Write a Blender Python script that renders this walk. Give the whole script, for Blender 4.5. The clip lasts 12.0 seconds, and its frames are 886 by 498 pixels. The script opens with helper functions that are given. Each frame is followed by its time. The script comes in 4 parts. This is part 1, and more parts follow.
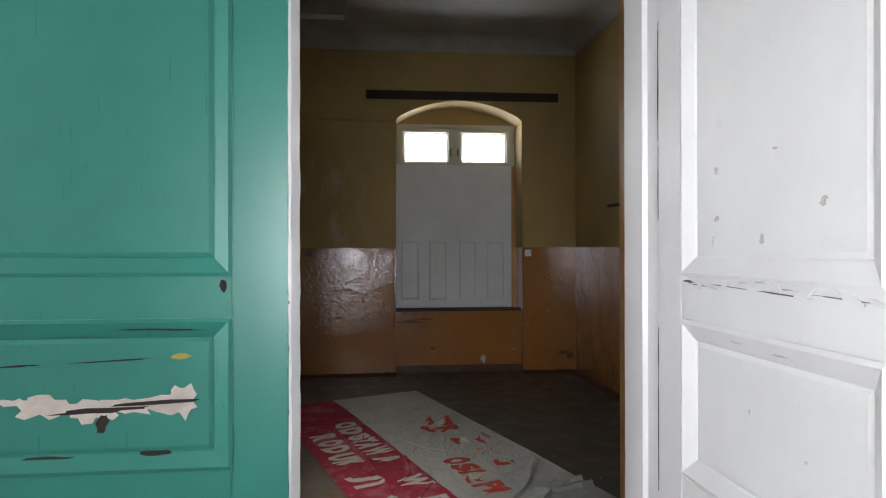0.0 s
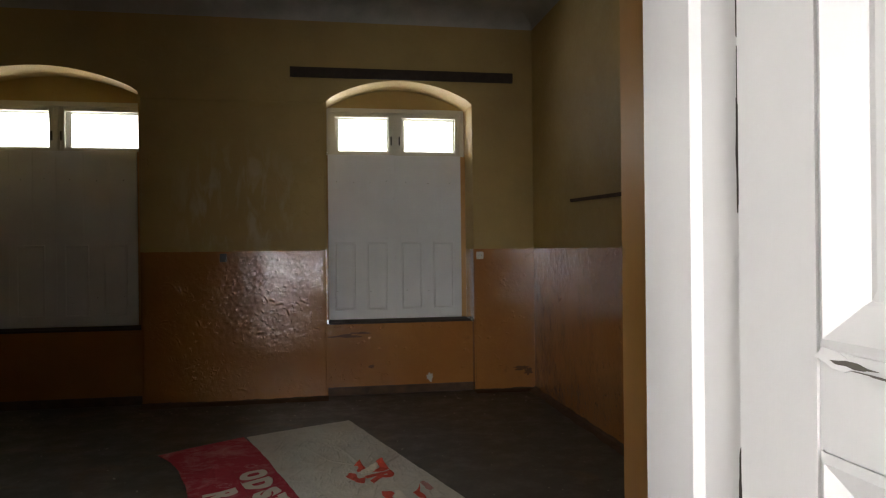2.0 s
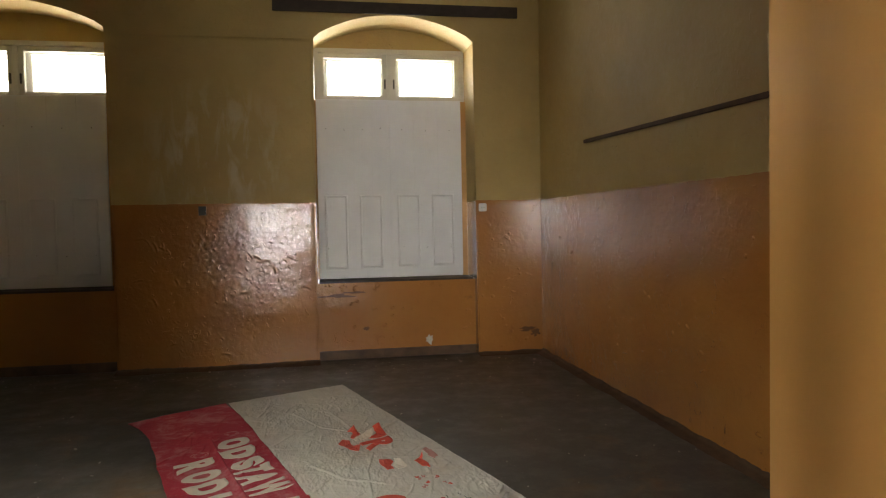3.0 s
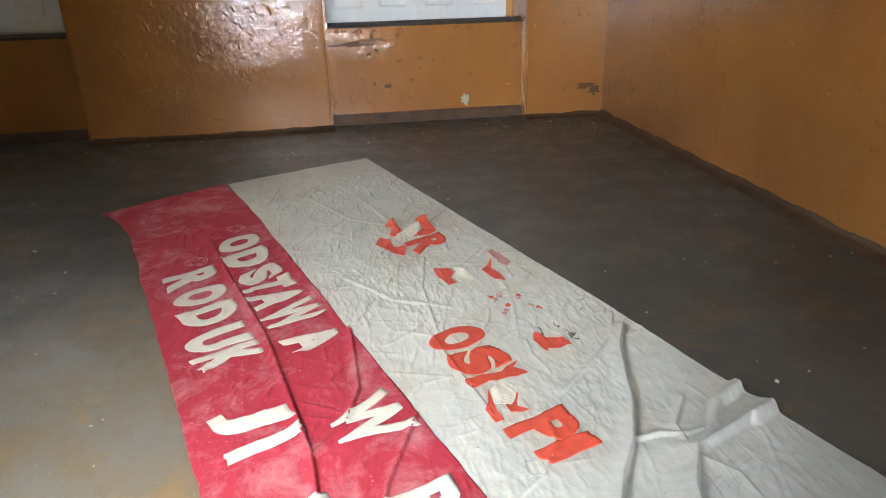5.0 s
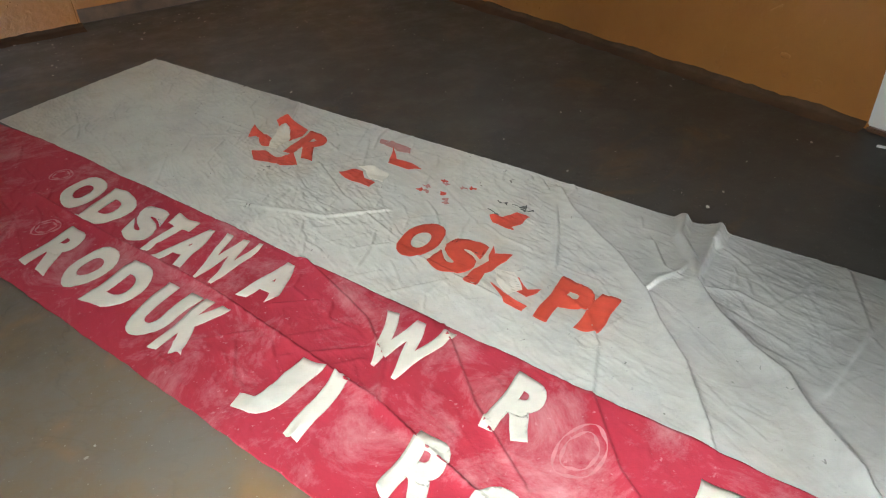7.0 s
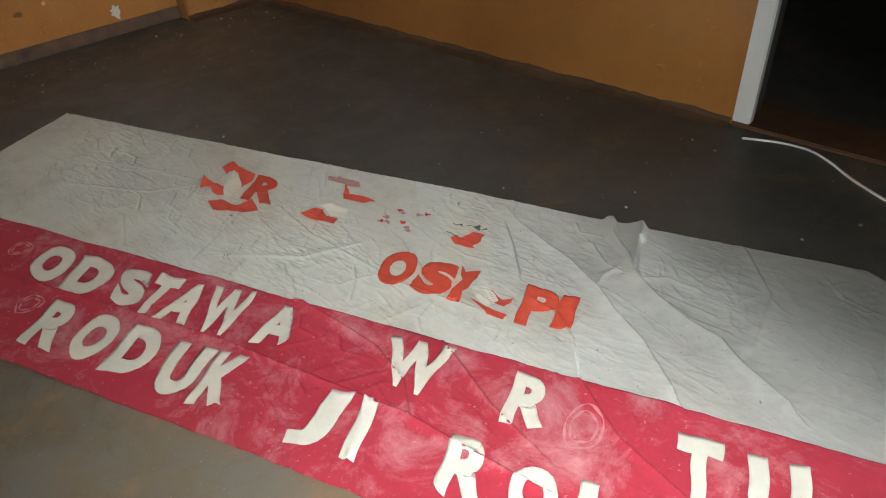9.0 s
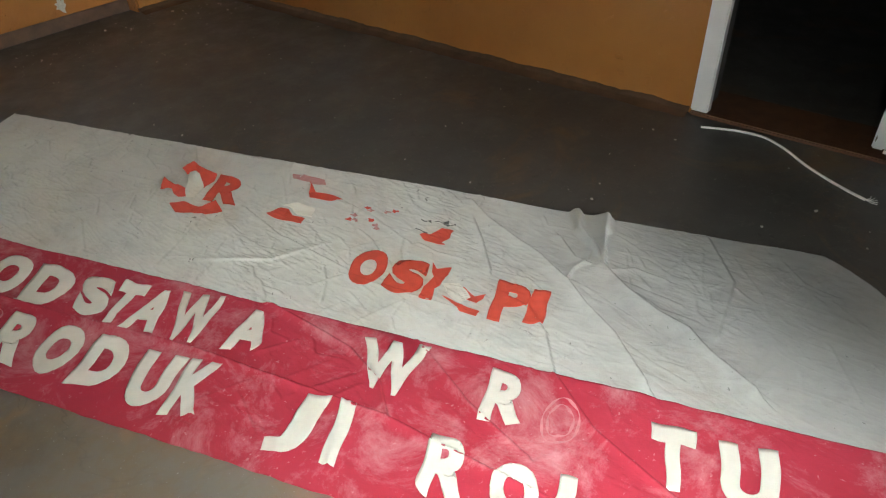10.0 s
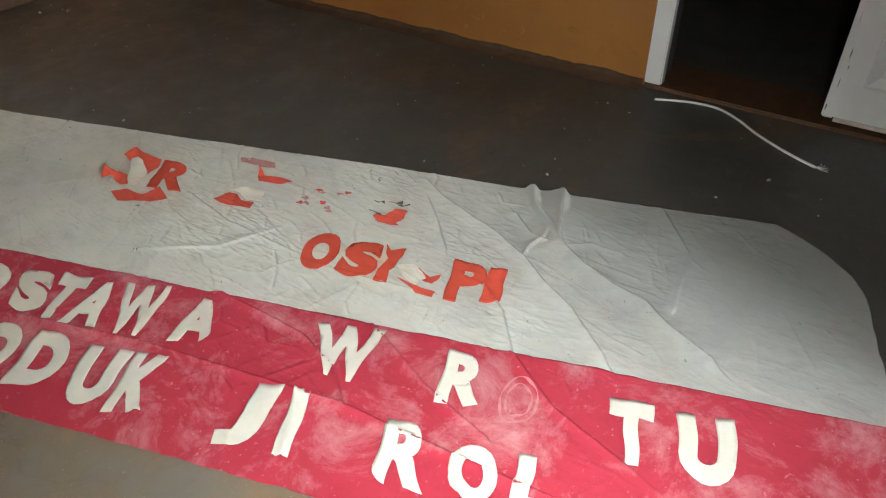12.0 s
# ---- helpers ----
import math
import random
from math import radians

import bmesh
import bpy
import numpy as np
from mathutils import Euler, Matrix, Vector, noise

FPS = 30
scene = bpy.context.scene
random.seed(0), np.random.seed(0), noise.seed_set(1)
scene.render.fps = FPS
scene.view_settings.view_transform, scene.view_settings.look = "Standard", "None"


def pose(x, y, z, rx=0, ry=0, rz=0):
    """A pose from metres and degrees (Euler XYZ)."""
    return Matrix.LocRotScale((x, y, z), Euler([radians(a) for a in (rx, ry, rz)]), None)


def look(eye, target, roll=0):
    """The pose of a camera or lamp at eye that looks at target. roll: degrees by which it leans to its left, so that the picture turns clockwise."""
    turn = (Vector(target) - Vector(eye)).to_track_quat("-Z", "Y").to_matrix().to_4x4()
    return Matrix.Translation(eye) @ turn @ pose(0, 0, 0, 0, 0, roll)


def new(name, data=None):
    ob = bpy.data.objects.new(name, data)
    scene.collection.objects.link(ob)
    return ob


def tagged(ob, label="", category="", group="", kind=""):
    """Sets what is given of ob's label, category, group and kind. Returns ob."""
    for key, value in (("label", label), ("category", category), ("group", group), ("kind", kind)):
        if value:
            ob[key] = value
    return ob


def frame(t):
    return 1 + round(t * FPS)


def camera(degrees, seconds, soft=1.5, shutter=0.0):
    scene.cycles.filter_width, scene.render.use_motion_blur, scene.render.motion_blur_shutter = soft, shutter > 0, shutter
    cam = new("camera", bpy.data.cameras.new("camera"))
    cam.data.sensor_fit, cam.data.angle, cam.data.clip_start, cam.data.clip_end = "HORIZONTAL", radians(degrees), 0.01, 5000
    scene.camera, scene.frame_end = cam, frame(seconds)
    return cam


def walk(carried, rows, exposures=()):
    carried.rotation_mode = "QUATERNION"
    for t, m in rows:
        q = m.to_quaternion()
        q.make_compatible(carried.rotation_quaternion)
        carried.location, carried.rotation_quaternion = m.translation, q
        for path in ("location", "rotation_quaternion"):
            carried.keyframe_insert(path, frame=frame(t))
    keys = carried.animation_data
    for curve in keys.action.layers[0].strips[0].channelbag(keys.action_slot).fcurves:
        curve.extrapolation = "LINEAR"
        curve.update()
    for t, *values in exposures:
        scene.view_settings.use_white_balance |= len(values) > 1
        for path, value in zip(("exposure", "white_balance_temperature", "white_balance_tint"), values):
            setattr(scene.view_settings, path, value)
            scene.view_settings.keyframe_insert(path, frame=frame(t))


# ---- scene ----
cam = camera(65.6, 12.0, 1.2)
PATH = [
    (0, (-0.443, 3.56, 1.509), (-0.238, 5.55, 1.513), -0.1),
    (0.5, (-0.266, 3.874, 1.536), (0.025, 5.852, 1.577), -0.7),
    (1, (-0.12, 4.158, 1.532), (0.213, 6.13, 1.562), -0.6),
    (1.5, (-0.075, 4.353, 1.537), (0.257, 6.325, 1.552), -0.6),
    (2, (-0.154, 4.639, 1.551), (0.178, 6.611, 1.55), -0.6),
    (2.5, (-0.162, 4.924, 1.39), (0.179, 6.895, 1.402), -0.9),
    (3, (-0.108, 5.218, 1.318), (0.237, 7.187, 1.245), -1.1),
    (3.2, (-0.173, 5.319, 1.281), (0.187, 7.281, 1.133), -0.8),
    (4.8, (-0.215, 6.325, 1.189), (0.107, 8.161, 0.464), -0.8),
    (5, (-0.223, 6.405, 1.192), (0.081, 8.228, 0.428), -1.4),
    (5.2, (-0.331, 6.408, 1.184), (-0.004, 8.217, 0.394), -0.6),
    (5.5, (-0.458, 6.445, 1.197), (-0.137, 8.201, 0.295), -1.1),
    (6, (-0.583, 6.562, 1.249), (0.048, 8.132, 0.182), -2.6),
    (6.5, (-0.714, 6.733, 1.234), (0.11, 8.174, 0.118), -2.5),
    (8.5, (-1.192, 6.894, 1.518), (-0.057, 8.064, 0.359), -3.1),
    (9, (-1.231, 6.898, 1.559), (-0.043, 8.009, 0.395), -2.8),
    (9.5, (-1.244, 6.922, 1.58), (-0.022, 7.984, 0.406), -2.7),
    (10, (-1.236, 6.942, 1.595), (0.007, 7.949, 0.394), -2.1),
    (10.5, (-1.213, 6.936, 1.593), (0.042, 7.909, 0.377), -2.3),
    (11, (-1.21, 6.947, 1.578), (0.063, 7.889, 0.356), -2.0),
    (11.5, (-1.197, 6.946, 1.566), (0.081, 7.868, 0.334), -1.7),
    (12, (-1.181, 6.934, 1.559), (0.093, 7.841, 0.312), -1.8),
]
# exposure on the way: the lens opens up inside the dark room
EXPOSURES = [(0.0, 0.0, 6150, 10), (1.5, 0.1, 6600, 10), (2.5, 0.5, 6900, 10), (3.0, 1.2, 7200, 10), (3.3, 1.65, 7100, 10), (4.8, 2.4, 5900, 7),
             (6.5, 2.1, 5950, 6), (8.5, 1.9, 6100, 6), (12.0, 2.0, 6100, 6)]

walk(cam, [(t, look(eye, target, roll)) for t, eye, target, roll in PATH], EXPOSURES)

# ---- world and lights ----
world = bpy.data.worlds.new("overcast_world")
scene.world = world
world.use_nodes = True
wn = world.node_tree
sky = wn.nodes.new("ShaderNodeTexSky")
sky.sky_type = "NISHITA"
sky.sun_disc = False
sky.sun_elevation = radians(42)
sky.sun_rotation = radians(160)
wn.links.new(sky.outputs[0], wn.nodes["Background"].inputs[0])
wn.nodes["Background"].inputs[1].default_value = 0.12


def area(name, m, sx, sy, power, colour):
    d = bpy.data.lights.new(name, "AREA")
    d.shape, d.size, d.size_y, d.energy, d.color = "RECTANGLE", sx, sy, power, colour
    ob = new(name, d)
    ob.matrix_world = m
    return ob


sun = bpy.data.lights.new("sun", "SUN")
sun.energy, sun.angle, sun.color = 0.6, radians(12), (1.0, 0.95, 0.88)
new("sun", sun).matrix_world = look((0, 0, 20), (-3, 12, 0))
# unseen lamp added behind the walk's start, in a supposed corridor window
corridor = area("corridor_added_light", look((-0.5, 2.76, 1.55), (0.12, 5.5, 1.45)), 0.62, 0.85, 4.6, (0.97, 0.97, 1.0))
corridor.data.spread = radians(52)   # narrowed to keep the green leaf's far side dim
# daylight from the corridor's west end, out of view
area("corridor_end_daylight", look((-5.45, 4.15, 1.7), (0, 4.35, 1.6)), 1.2, 1.5, 60, (1.0, 0.98, 0.97))
# daylight in the two open upper lights of the room
for x in (0.6, -2.92):
    upper = area("upper_light_daylight", look((x, 12.62, 2.86), (x, 6, 7.2)), 1.25, 0.42, 9, (1.0, 0.98, 0.94))
    upper.data.spread = radians(105)
# the small lamp carried by the visitor, at the place where they come to a halt
torch = bpy.data.lights.new("carried_torch", "SPOT")
torch.energy, torch.spot_size, torch.spot_blend, torch.shadow_soft_size = 53, radians(116), 1.0, 0.005
torch.color = (0.98, 1.0, 0.93)
new("carried_torch", torch).matrix_world = look((-1.12, 6.76, 1.06), (-0.12, 7.92, 0.05))

# ---- materials ----


class Mat:
    """A small helper round one node material."""

    def __init__(self, name, rough=0.5, metal=0.0):
        self.m = bpy.data.materials.new(name)
        self.m.use_nodes = True
        self.t = self.m.node_tree
        self.b = self.t.nodes["Principled BSDF"]
        self.b.inputs["Roughness"].default_value = rough
        self.b.inputs["Metallic"].default_value = metal
        self.co = self.t.nodes.new("ShaderNodeTexCoord").outputs["Object"]
        self.pos = self.t.nodes.new("ShaderNodeNewGeometry").outputs["Position"]

    def link(self, a, b):
        self.t.links.new(a, b)

    def mapped(self, scale, src=None):
        n = self.t.nodes.new("ShaderNodeMapping")
        n.inputs["Scale"].default_value = scale
        self.link(src or self.co, n.inputs["Vector"])
        return n.outputs[0]

    def noise(self, scale, detail=4.0, rough=0.55, src=None, distort=0.0):
        n = self.t.nodes.new("ShaderNodeTexNoise")
        n.inputs["Scale"].default_value, n.inputs["Detail"].default_value = scale, detail
        n.inputs["Roughness"].default_value, n.inputs["Distortion"].default_value = rough, distort
        self.link(src or self.co, n.inputs["Vector"])
        return n.outputs[0]

    def voronoi(self, scale, feature="F1", src=None):
        n = self.t.nodes.new("ShaderNodeTexVoronoi")
        n.feature = feature
        n.inputs["Scale"].default_value = scale
        self.link(src or self.co, n.inputs["Vector"])
        return n.outputs["Distance"]

    def ramp(self, fac, stops):
        n = self.t.nodes.new("ShaderNodeValToRGB")
        e = n.color_ramp.elements
        while len(e) < len(stops):
            e.new(0.5)
        for k, (p, c) in zip(e, stops):
            k.position = p
            k.color = (*c, 1) if isinstance(c, tuple) else (c, c, c, 1)
        self.link(fac, n.inputs[0])
        return n.outputs[0]

    def mix(self, fac, a, b, mode="MIX"):
        n = self.t.nodes.new("ShaderNodeMix")
        n.data_type, n.blend_type = "RGBA", mode
        for sock, v in ((n.inputs[0], fac), (n.inputs[6], a), (n.inputs[7], b)):
            if isinstance(v, (int, float)):
                sock.default_value = v
            elif isinstance(v, tuple):
                sock.default_value = (*v, 1)
            else:
                self.link(v, sock)
        return n.outputs[2]

    def math(self, op, a, b=0.0):
        n = self.t.nodes.new("ShaderNodeMath")
        n.operation = op
        for sock, v in ((n.inputs[0], a), (n.inputs[1], b)):
            if isinstance(v, (int, float)):
                sock.default_value = v
            else:
                self.link(v, sock)
        return n.outputs[0]

    def z(self):
        n = self.t.nodes.new("ShaderNodeSeparateXYZ")
        self.link(self.pos, n.inputs[0])
        return n.outputs[2]

    def colour(self, c):
        if isinstance(c, tuple):
            self.b.inputs["Base Color"].default_value = (*c, 1)
        else:
            self.link(c, self.b.inputs["Base Color"])

    def rough(self, r):
        self.link(r, self.b.inputs["Roughness"])

    def bump(self, heights, strength=0.5, dist=0.01):
        prev = None
        for h, s, d in heights:
            n = self.t.nodes.new("ShaderNodeBump")
            n.inputs["Strength"].default_value, n.inputs["Distance"].default_value = s, d
            self.link(h, n.inputs["Height"])
            if prev:
                self.link(prev, n.inputs["Normal"])
            prev = n.outputs[0]
        self.link(prev, self.b.inputs["Normal"])
        self.link(prev, self.b.inputs["Coat Normal"])


def wall_paint():
    k = Mat("oil_dado_and_distemper")
    big, fine = k.noise(1.3, 5, 0.6, k.pos), k.noise(22, 6, 0.65, k.pos)
    edge = k.math("ADD", k.z(), k.math("MULTIPLY", k.math("SUBTRACT", k.noise(9, 3, 0.6, k.pos), 0.5), 0.02))
    up = k.math("GREATER_THAN", edge, 1.545)
    low_c = k.mix(k.ramp(big, [(0.3, 0.0), (0.75, 1.0)]), (0.40, 0.175, 0.045), (0.31, 0.125, 0.035))
    low_c = k.mix(k.ramp(k.noise(5.5, 8, 0.75, k.pos), [(0.62, 0.0), (0.75, 0.55)]), low_c, (0.16, 0.075, 0.03))
    up_c = k.mix(k.ramp(big, [(0.3, 0.0), (0.7, 1.0)]), (0.46, 0.33, 0.12), (0.38, 0.268, 0.10))
    up_c = k.mix(k.ramp(k.noise(3.0, 7, 0.7, k.pos), [(0.6, 0.0), (0.8, 0.35)]), up_c, (0.50, 0.44, 0.26))
    # pale wiped patch between the windows
    sp = k.t.nodes.new("ShaderNodeVectorMath")
    sp.operation = "DISTANCE"
    sp.inputs[1].default_value = (-1.05, 11.9, 2.0)
    k.link(k.pos, sp.inputs[0])
    wipe = k.math("MULTIPLY", k.ramp(sp.outputs["Value"], [(0.3, 1.0), (0.75, 0.0)]), k.ramp(k.noise(5, 4, 0.6, k.mapped((1.6, 1.0, 0.45), k.pos), 0.6), [(0.47, 0.0), (0.62, 0.55)]))
    up_c = k.mix(wipe, up_c, (0.56, 0.50, 0.36))
    k.colour(k.mix(up, low_c, up_c))
    k.link(k.math("MULTIPLY", k.math("SUBTRACT", 1.0, up), 0.75), k.b.inputs["Coat Weight"])
    k.b.inputs["Coat Roughness"].default_value = 0.11
    k.b.inputs["Coat IOR"].default_value = 1.55
    k.rough(k.mix(up, k.ramp(fine, [(0.3, 0.10), (0.7, 0.20)]), k.ramp(fine, [(0.3, 0.55), (0.7, 0.8)])))
    lumps = k.noise(21, 4, 0.55, k.pos, 0.5)
    dents = k.ramp(k.noise(11, 3, 0.5, k.pos, 1.6), [(0.66, 0.0), (0.70, 1.0)])
    wave = k.noise(3.0, 2, 0.5, k.pos)
    patches = k.ramp(k.noise(2.3, 4, 0.6, k.pos), [(0.38, 0.15), (0.62, 1.0)])
    lumps = k.math("MULTIPLY", lumps, patches)
    k.bump([(wave, 0.4, 0.02), (dents, 0.6, 0.007), (lumps, 0.6, 0.009), (fine, 0.33, 0.004)])
    return k.m


def floor_paint(name="worn_floor_paint"):
    k = Mat(name)
    big, mid, fine = k.noise(0.9, 6, 0.62, k.pos), k.noise(4.5, 7, 0.7, k.pos), k.noise(45, 5, 0.7, k.pos)
    c = k.mix(k.ramp(big, [(0.32, 0.0), (0.68, 1.0)]), (0.046, 0.043, 0.039), (0.080, 0.074, 0.066))
    c = k.mix(k.ramp(mid, [(0.55, 0.0), (0.75, 0.6)]), c, (0.12, 0.112, 0.10))
    c = k.mix(k.ramp(k.noise(1.7, 5, 0.7, k.pos, 1.0), [(0.56, 0.0), (0.70, 0.6)]), c, (0.15, 0.085, 0.035))
    c = k.mix(k.ramp(fine, [(0.68, 0.0), (0.8, 0.5)]), c, (0.35, 0.33, 0.30))
    c = k.mix(k.ramp(k.noise(13, 8, 0.8, k.pos, 0.7), [(0.56, 0.0), (0.72, 0.55)]), c, (0.15, 0.13, 0.105))
    c = k.mix(k.ramp(k.noise(7, 6, 0.7, k.pos, 2.0), [(0.60, 0.0), (0.70, 0.6)]), c, (0.028, 0.025, 0.023))
    # the paint is trodden through to the brown screed inside the doorway
    sp = k.t.nodes.new("ShaderNodeVectorMath")
    sp.operation = "DISTANCE"
    sp.inputs[1].default_value = (-1.05, 8.0, 0)
    k.link(k.pos, sp.inputs[0])
    worn = k.math("ADD", sp.outputs["Value"], k.math("MULTIPLY", k.math("SUBTRACT", k.noise(3.2, 6, 0.65, k.pos), 0.5), 1.5))
    c = k.mix(k.ramp(k.math("MULTIPLY", worn, 0.5), [(0.3, 0.65), (0.7, 0.0)]), c, k.mix(k.ramp(mid, [(0.4, 0.0), (0.62, 1.0)]), (0.22, 0.19, 0.155), (0.24, 0.165, 0.085)))
    spots = k.math("MULTIPLY", k.ramp(k.noise(3.7, 3, 0.5, k.pos, 0.4), [(0.60, 0.0), (0.70, 0.4)]), k.ramp(k.math("MULTIPLY", worn, 0.5), [(0.35, 1.0), (0.6, 0.0)]))
    c = k.mix(spots, c, (0.30, 0.17, 0.06))
    crack = k.ramp(k.noise(2.1, 5, 0.6, k.mapped((1.0, 0.6, 1.0), k.pos), 0.8), [(0.492, 0.0), (0.5, 0.3), (0.508, 0.0)])
    c = k.mix(k.math("MULTIPLY", crack, k.ramp(k.noise(1.1, 2, 0.5, k.pos), [(0.45, 0.0), (0.6, 1.0)])), c, (0.05, 0.042, 0.035))
    grit = k.ramp(k.noise(120, 2, 0.5, k.pos), [(0.70, 0.0), (0.76, 0.7)])
    c = k.mix(grit, c, (0.40, 0.38, 0.35))
    k.colour(c)
    k.rough(k.ramp(mid, [(0.3, 0.30), (0.7, 0.6)]))
    k.bump([(mid, 0.15, 0.01), (fine, 0.15, 0.003)])
    return k.m


def gloss_paint(name, a, b, dirt, rough=0.3, brush=0.25):
    """Old brushed oil paint on joinery."""
    k = Mat(name)
    streak = k.noise(9, 5, 0.6, k.mapped((14, 14, 0.7)))
    big = k.noise(2.2, 5, 0.6)
    c = k.mix(k.ramp(big, [(0.3, 0.0), (0.7, 1.0)]), a, b)
    c = k.mix(k.ramp(k.noise(14, 7, 0.75), [(0.64, 0.0), (0.8, 0.5)]), c, dirt)
    k.colour(c)
    k.rough(k.ramp(streak, [(0.3, rough - 0.03), (0.7, rough + 0.05)]))
    k.bump([(streak, brush, 0.003), (k.noise(28, 4, 0.6), 0.2, 0.003)])
    return k.m


def plain(name, c, rough=0.6, vary=0.25, scale=18, metal=0.0, bump=0.2):
    k = Mat(name, rough, metal)
    f = k.noise(scale, 6, 0.65)
    lo = tuple(v * (1 - vary) for v in c)
    k.colour(k.mix(k.ramp(f, [(0.3, 0.0), (0.7, 1.0)]), lo, c))
    k.bump([(k.noise(scale * 3, 4, 0.6), bump, 0.003)])
    return k.m


def cloth(name, a, b, soil, dust, dust_amount, grime_and_falloff=0.0):
    k = Mat(name, 0.85)
    big = k.noise(1.6, 6, 0.65, k.pos)
    c = k.mix(k.ramp(big, [(0.3, 0.0), (0.7, 1.0)]), a, b)
    c = k.mix(k.ramp(k.noise(2.6, 7, 0.7, k.pos, 0.6), [(0.58, 0.0), (0.76, 0.5)]), c, soil)
    c = k.mix(k.ramp(k.noise(4.2, 8, 0.75, k.pos, 0.5), [(0.49, 0.0), (0.70, dust_amount)]), c, dust)
    c = k.mix(k.ramp(k.noise(60, 3, 0.6, k.pos), [(0.66, 0.0), (0.74, 0.55)]), c, dust)
    if grime_and_falloff:
        c = k.mix(k.ramp(k.noise(34, 2, 0.5, k.pos, 0.8), [(0.73, 0.0), (0.77, 0.75)]), c, (0.10, 0.09, 0.08))
        c = k.mix(k.ramp(k.noise(1.9, 5, 0.65, k.pos, 0.3), [(0.55, 0.0), (0.72, 0.45)]), c, (0.42, 0.35, 0.25))
        # the end by the door is greyed: trodden dirt plus torch falloff in the colour
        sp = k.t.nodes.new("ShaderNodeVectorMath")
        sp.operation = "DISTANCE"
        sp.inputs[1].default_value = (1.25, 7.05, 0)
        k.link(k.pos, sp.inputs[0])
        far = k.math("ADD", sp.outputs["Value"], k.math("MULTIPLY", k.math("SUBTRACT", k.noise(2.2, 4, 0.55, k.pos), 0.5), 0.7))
        c = k.mix(k.ramp(k.math("MULTIPLY", far, 0.5), [(0.12, 0.95 * grime_and_falloff), (0.42, 0.62 * grime_and_falloff), (0.8, 0.0)]), c, (0.17, 0.17, 0.175))
    k.colour(c)
    w = k.noise(260, 2, 0.5, k.pos)

    cs = 0.09 if grime_and_falloff else 0.07

    def creases(turn, scale, lo):
        n = k.t.nodes.new("ShaderNodeMapping")
        n.inputs["Rotation"].default_value = (0, 0, radians(turn))
        n.inputs["Scale"].default_value = (1.0, 0.45, 1.0)
        k.link(k.pos, n.inputs["Vector"])
        return k.ramp(k.noise(scale, 3, 0.5, n.outputs[0], 1.2), [(0.5 - lo, 0.0), (0.5, 1.0), (0.5 + lo, 0.0)])

    k.bump([(creases(25, 3.0, 0.05), cs, 0.012), (creases(-38, 4.5, 0.05), cs, 0.010), (creases(80, 6.0, 0.07), cs, 0.006), (k.noise(9, 5, 0.6, k.pos), 0.35, 0.010), (k.noise(40, 4, 0.65, k.pos), 0.28, 0.003), (w, 0.25, 0.001)])
    return k.m


def glass():
    k = Mat("dusty_glass", 0.05)
    k.colour((0.95, 0.97, 0.96))
    k.b.inputs["Transmission Weight"].default_value = 1.0
    k.b.inputs["IOR"].default_value = 1.45
    return k.m


def glow(name, c, strength):
    k = Mat(name)
    k.colour((0.8, 0.8, 0.8))
    k.b.inputs["Emission Color"].default_value = (*c, 1)
    k.b.inputs["Emission Strength"].default_value = strength
    return k.m


WALL = wall_paint()
OCHRE = gloss_paint("ochre_oil_paint", (0.55, 0.30, 0.095), (0.48, 0.25, 0.075), (0.42, 0.20, 0.06), 0.33, 0.06)
FLOOR = floor_paint()
CEIL = plain("grey_limewash", (0.50, 0.50, 0.47), 0.9, 0.3, 2.5)
CORR = plain("pale_corridor_plaster", (0.62, 0.61, 0.58), 0.85, 0.15, 3)
WHITE = gloss_paint("white_oil_paint", (0.74, 0.73, 0.73), (0.66, 0.65, 0.66), (0.48, 0.45, 0.42), 0.32, 0.08)
GREEN = gloss_paint("green_oil_paint", (0.042, 0.23, 0.185), (0.034, 0.19, 0.155), (0.030, 0.17, 0.135), 0.30, 0.03)
SHUT = gloss_paint("dull_white_shutter_paint", (0.80, 0.82, 0.83), (0.72, 0.74, 0.75), (0.36, 0.35, 0.33), 0.5)
SASH = gloss_paint("yellowed_white_sash_paint", (0.66, 0.64, 0.55), (0.58, 0.56, 0.47), (0.40, 0.37, 0.28), 0.4)
BARE = plain("bare_primed_wood", (0.66, 0.57, 0.52), 0.8, 0.2, 30)
SPLIT = plain("dark_split_wood", (0.035, 0.025, 0.02), 0.9, 0.4, 40)
WOOD = plain("dark_stained_wood", (0.050, 0.032, 0.022), 0.8, 0.4, 14)
BATTEN = plain("grey_brown_batten", (0.10, 0.058, 0.035), 0.95, 0.4, 14)
BASE = plain("brown_black_base_paint", (0.115, 0.060, 0.030), 0.7, 0.55, 9)
THRESH = plain("worn_brown_threshold", (0.13, 0.06, 0.03), 0.5, 0.5, 12)
# dark colour stands in for missing light in the side room and rebate
DARKROOM = plain("unlit_room_plaster", (0.07, 0.065, 0.06), 0.8, 0.3, 3)
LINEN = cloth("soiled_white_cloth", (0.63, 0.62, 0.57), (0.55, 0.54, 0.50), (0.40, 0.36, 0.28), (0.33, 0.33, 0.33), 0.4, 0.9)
RED = cloth("faded_red_cloth", (0.45, 0.028, 0.06), (0.37, 0.017, 0.038), (0.27, 0.012, 0.022), (0.60, 0.30, 0.32), 0.72)
PAPER = plain("yellowed_paper_letter", (0.72, 0.69, 0.61), 0.8, 0.14, 9, 0.0, 0.35)
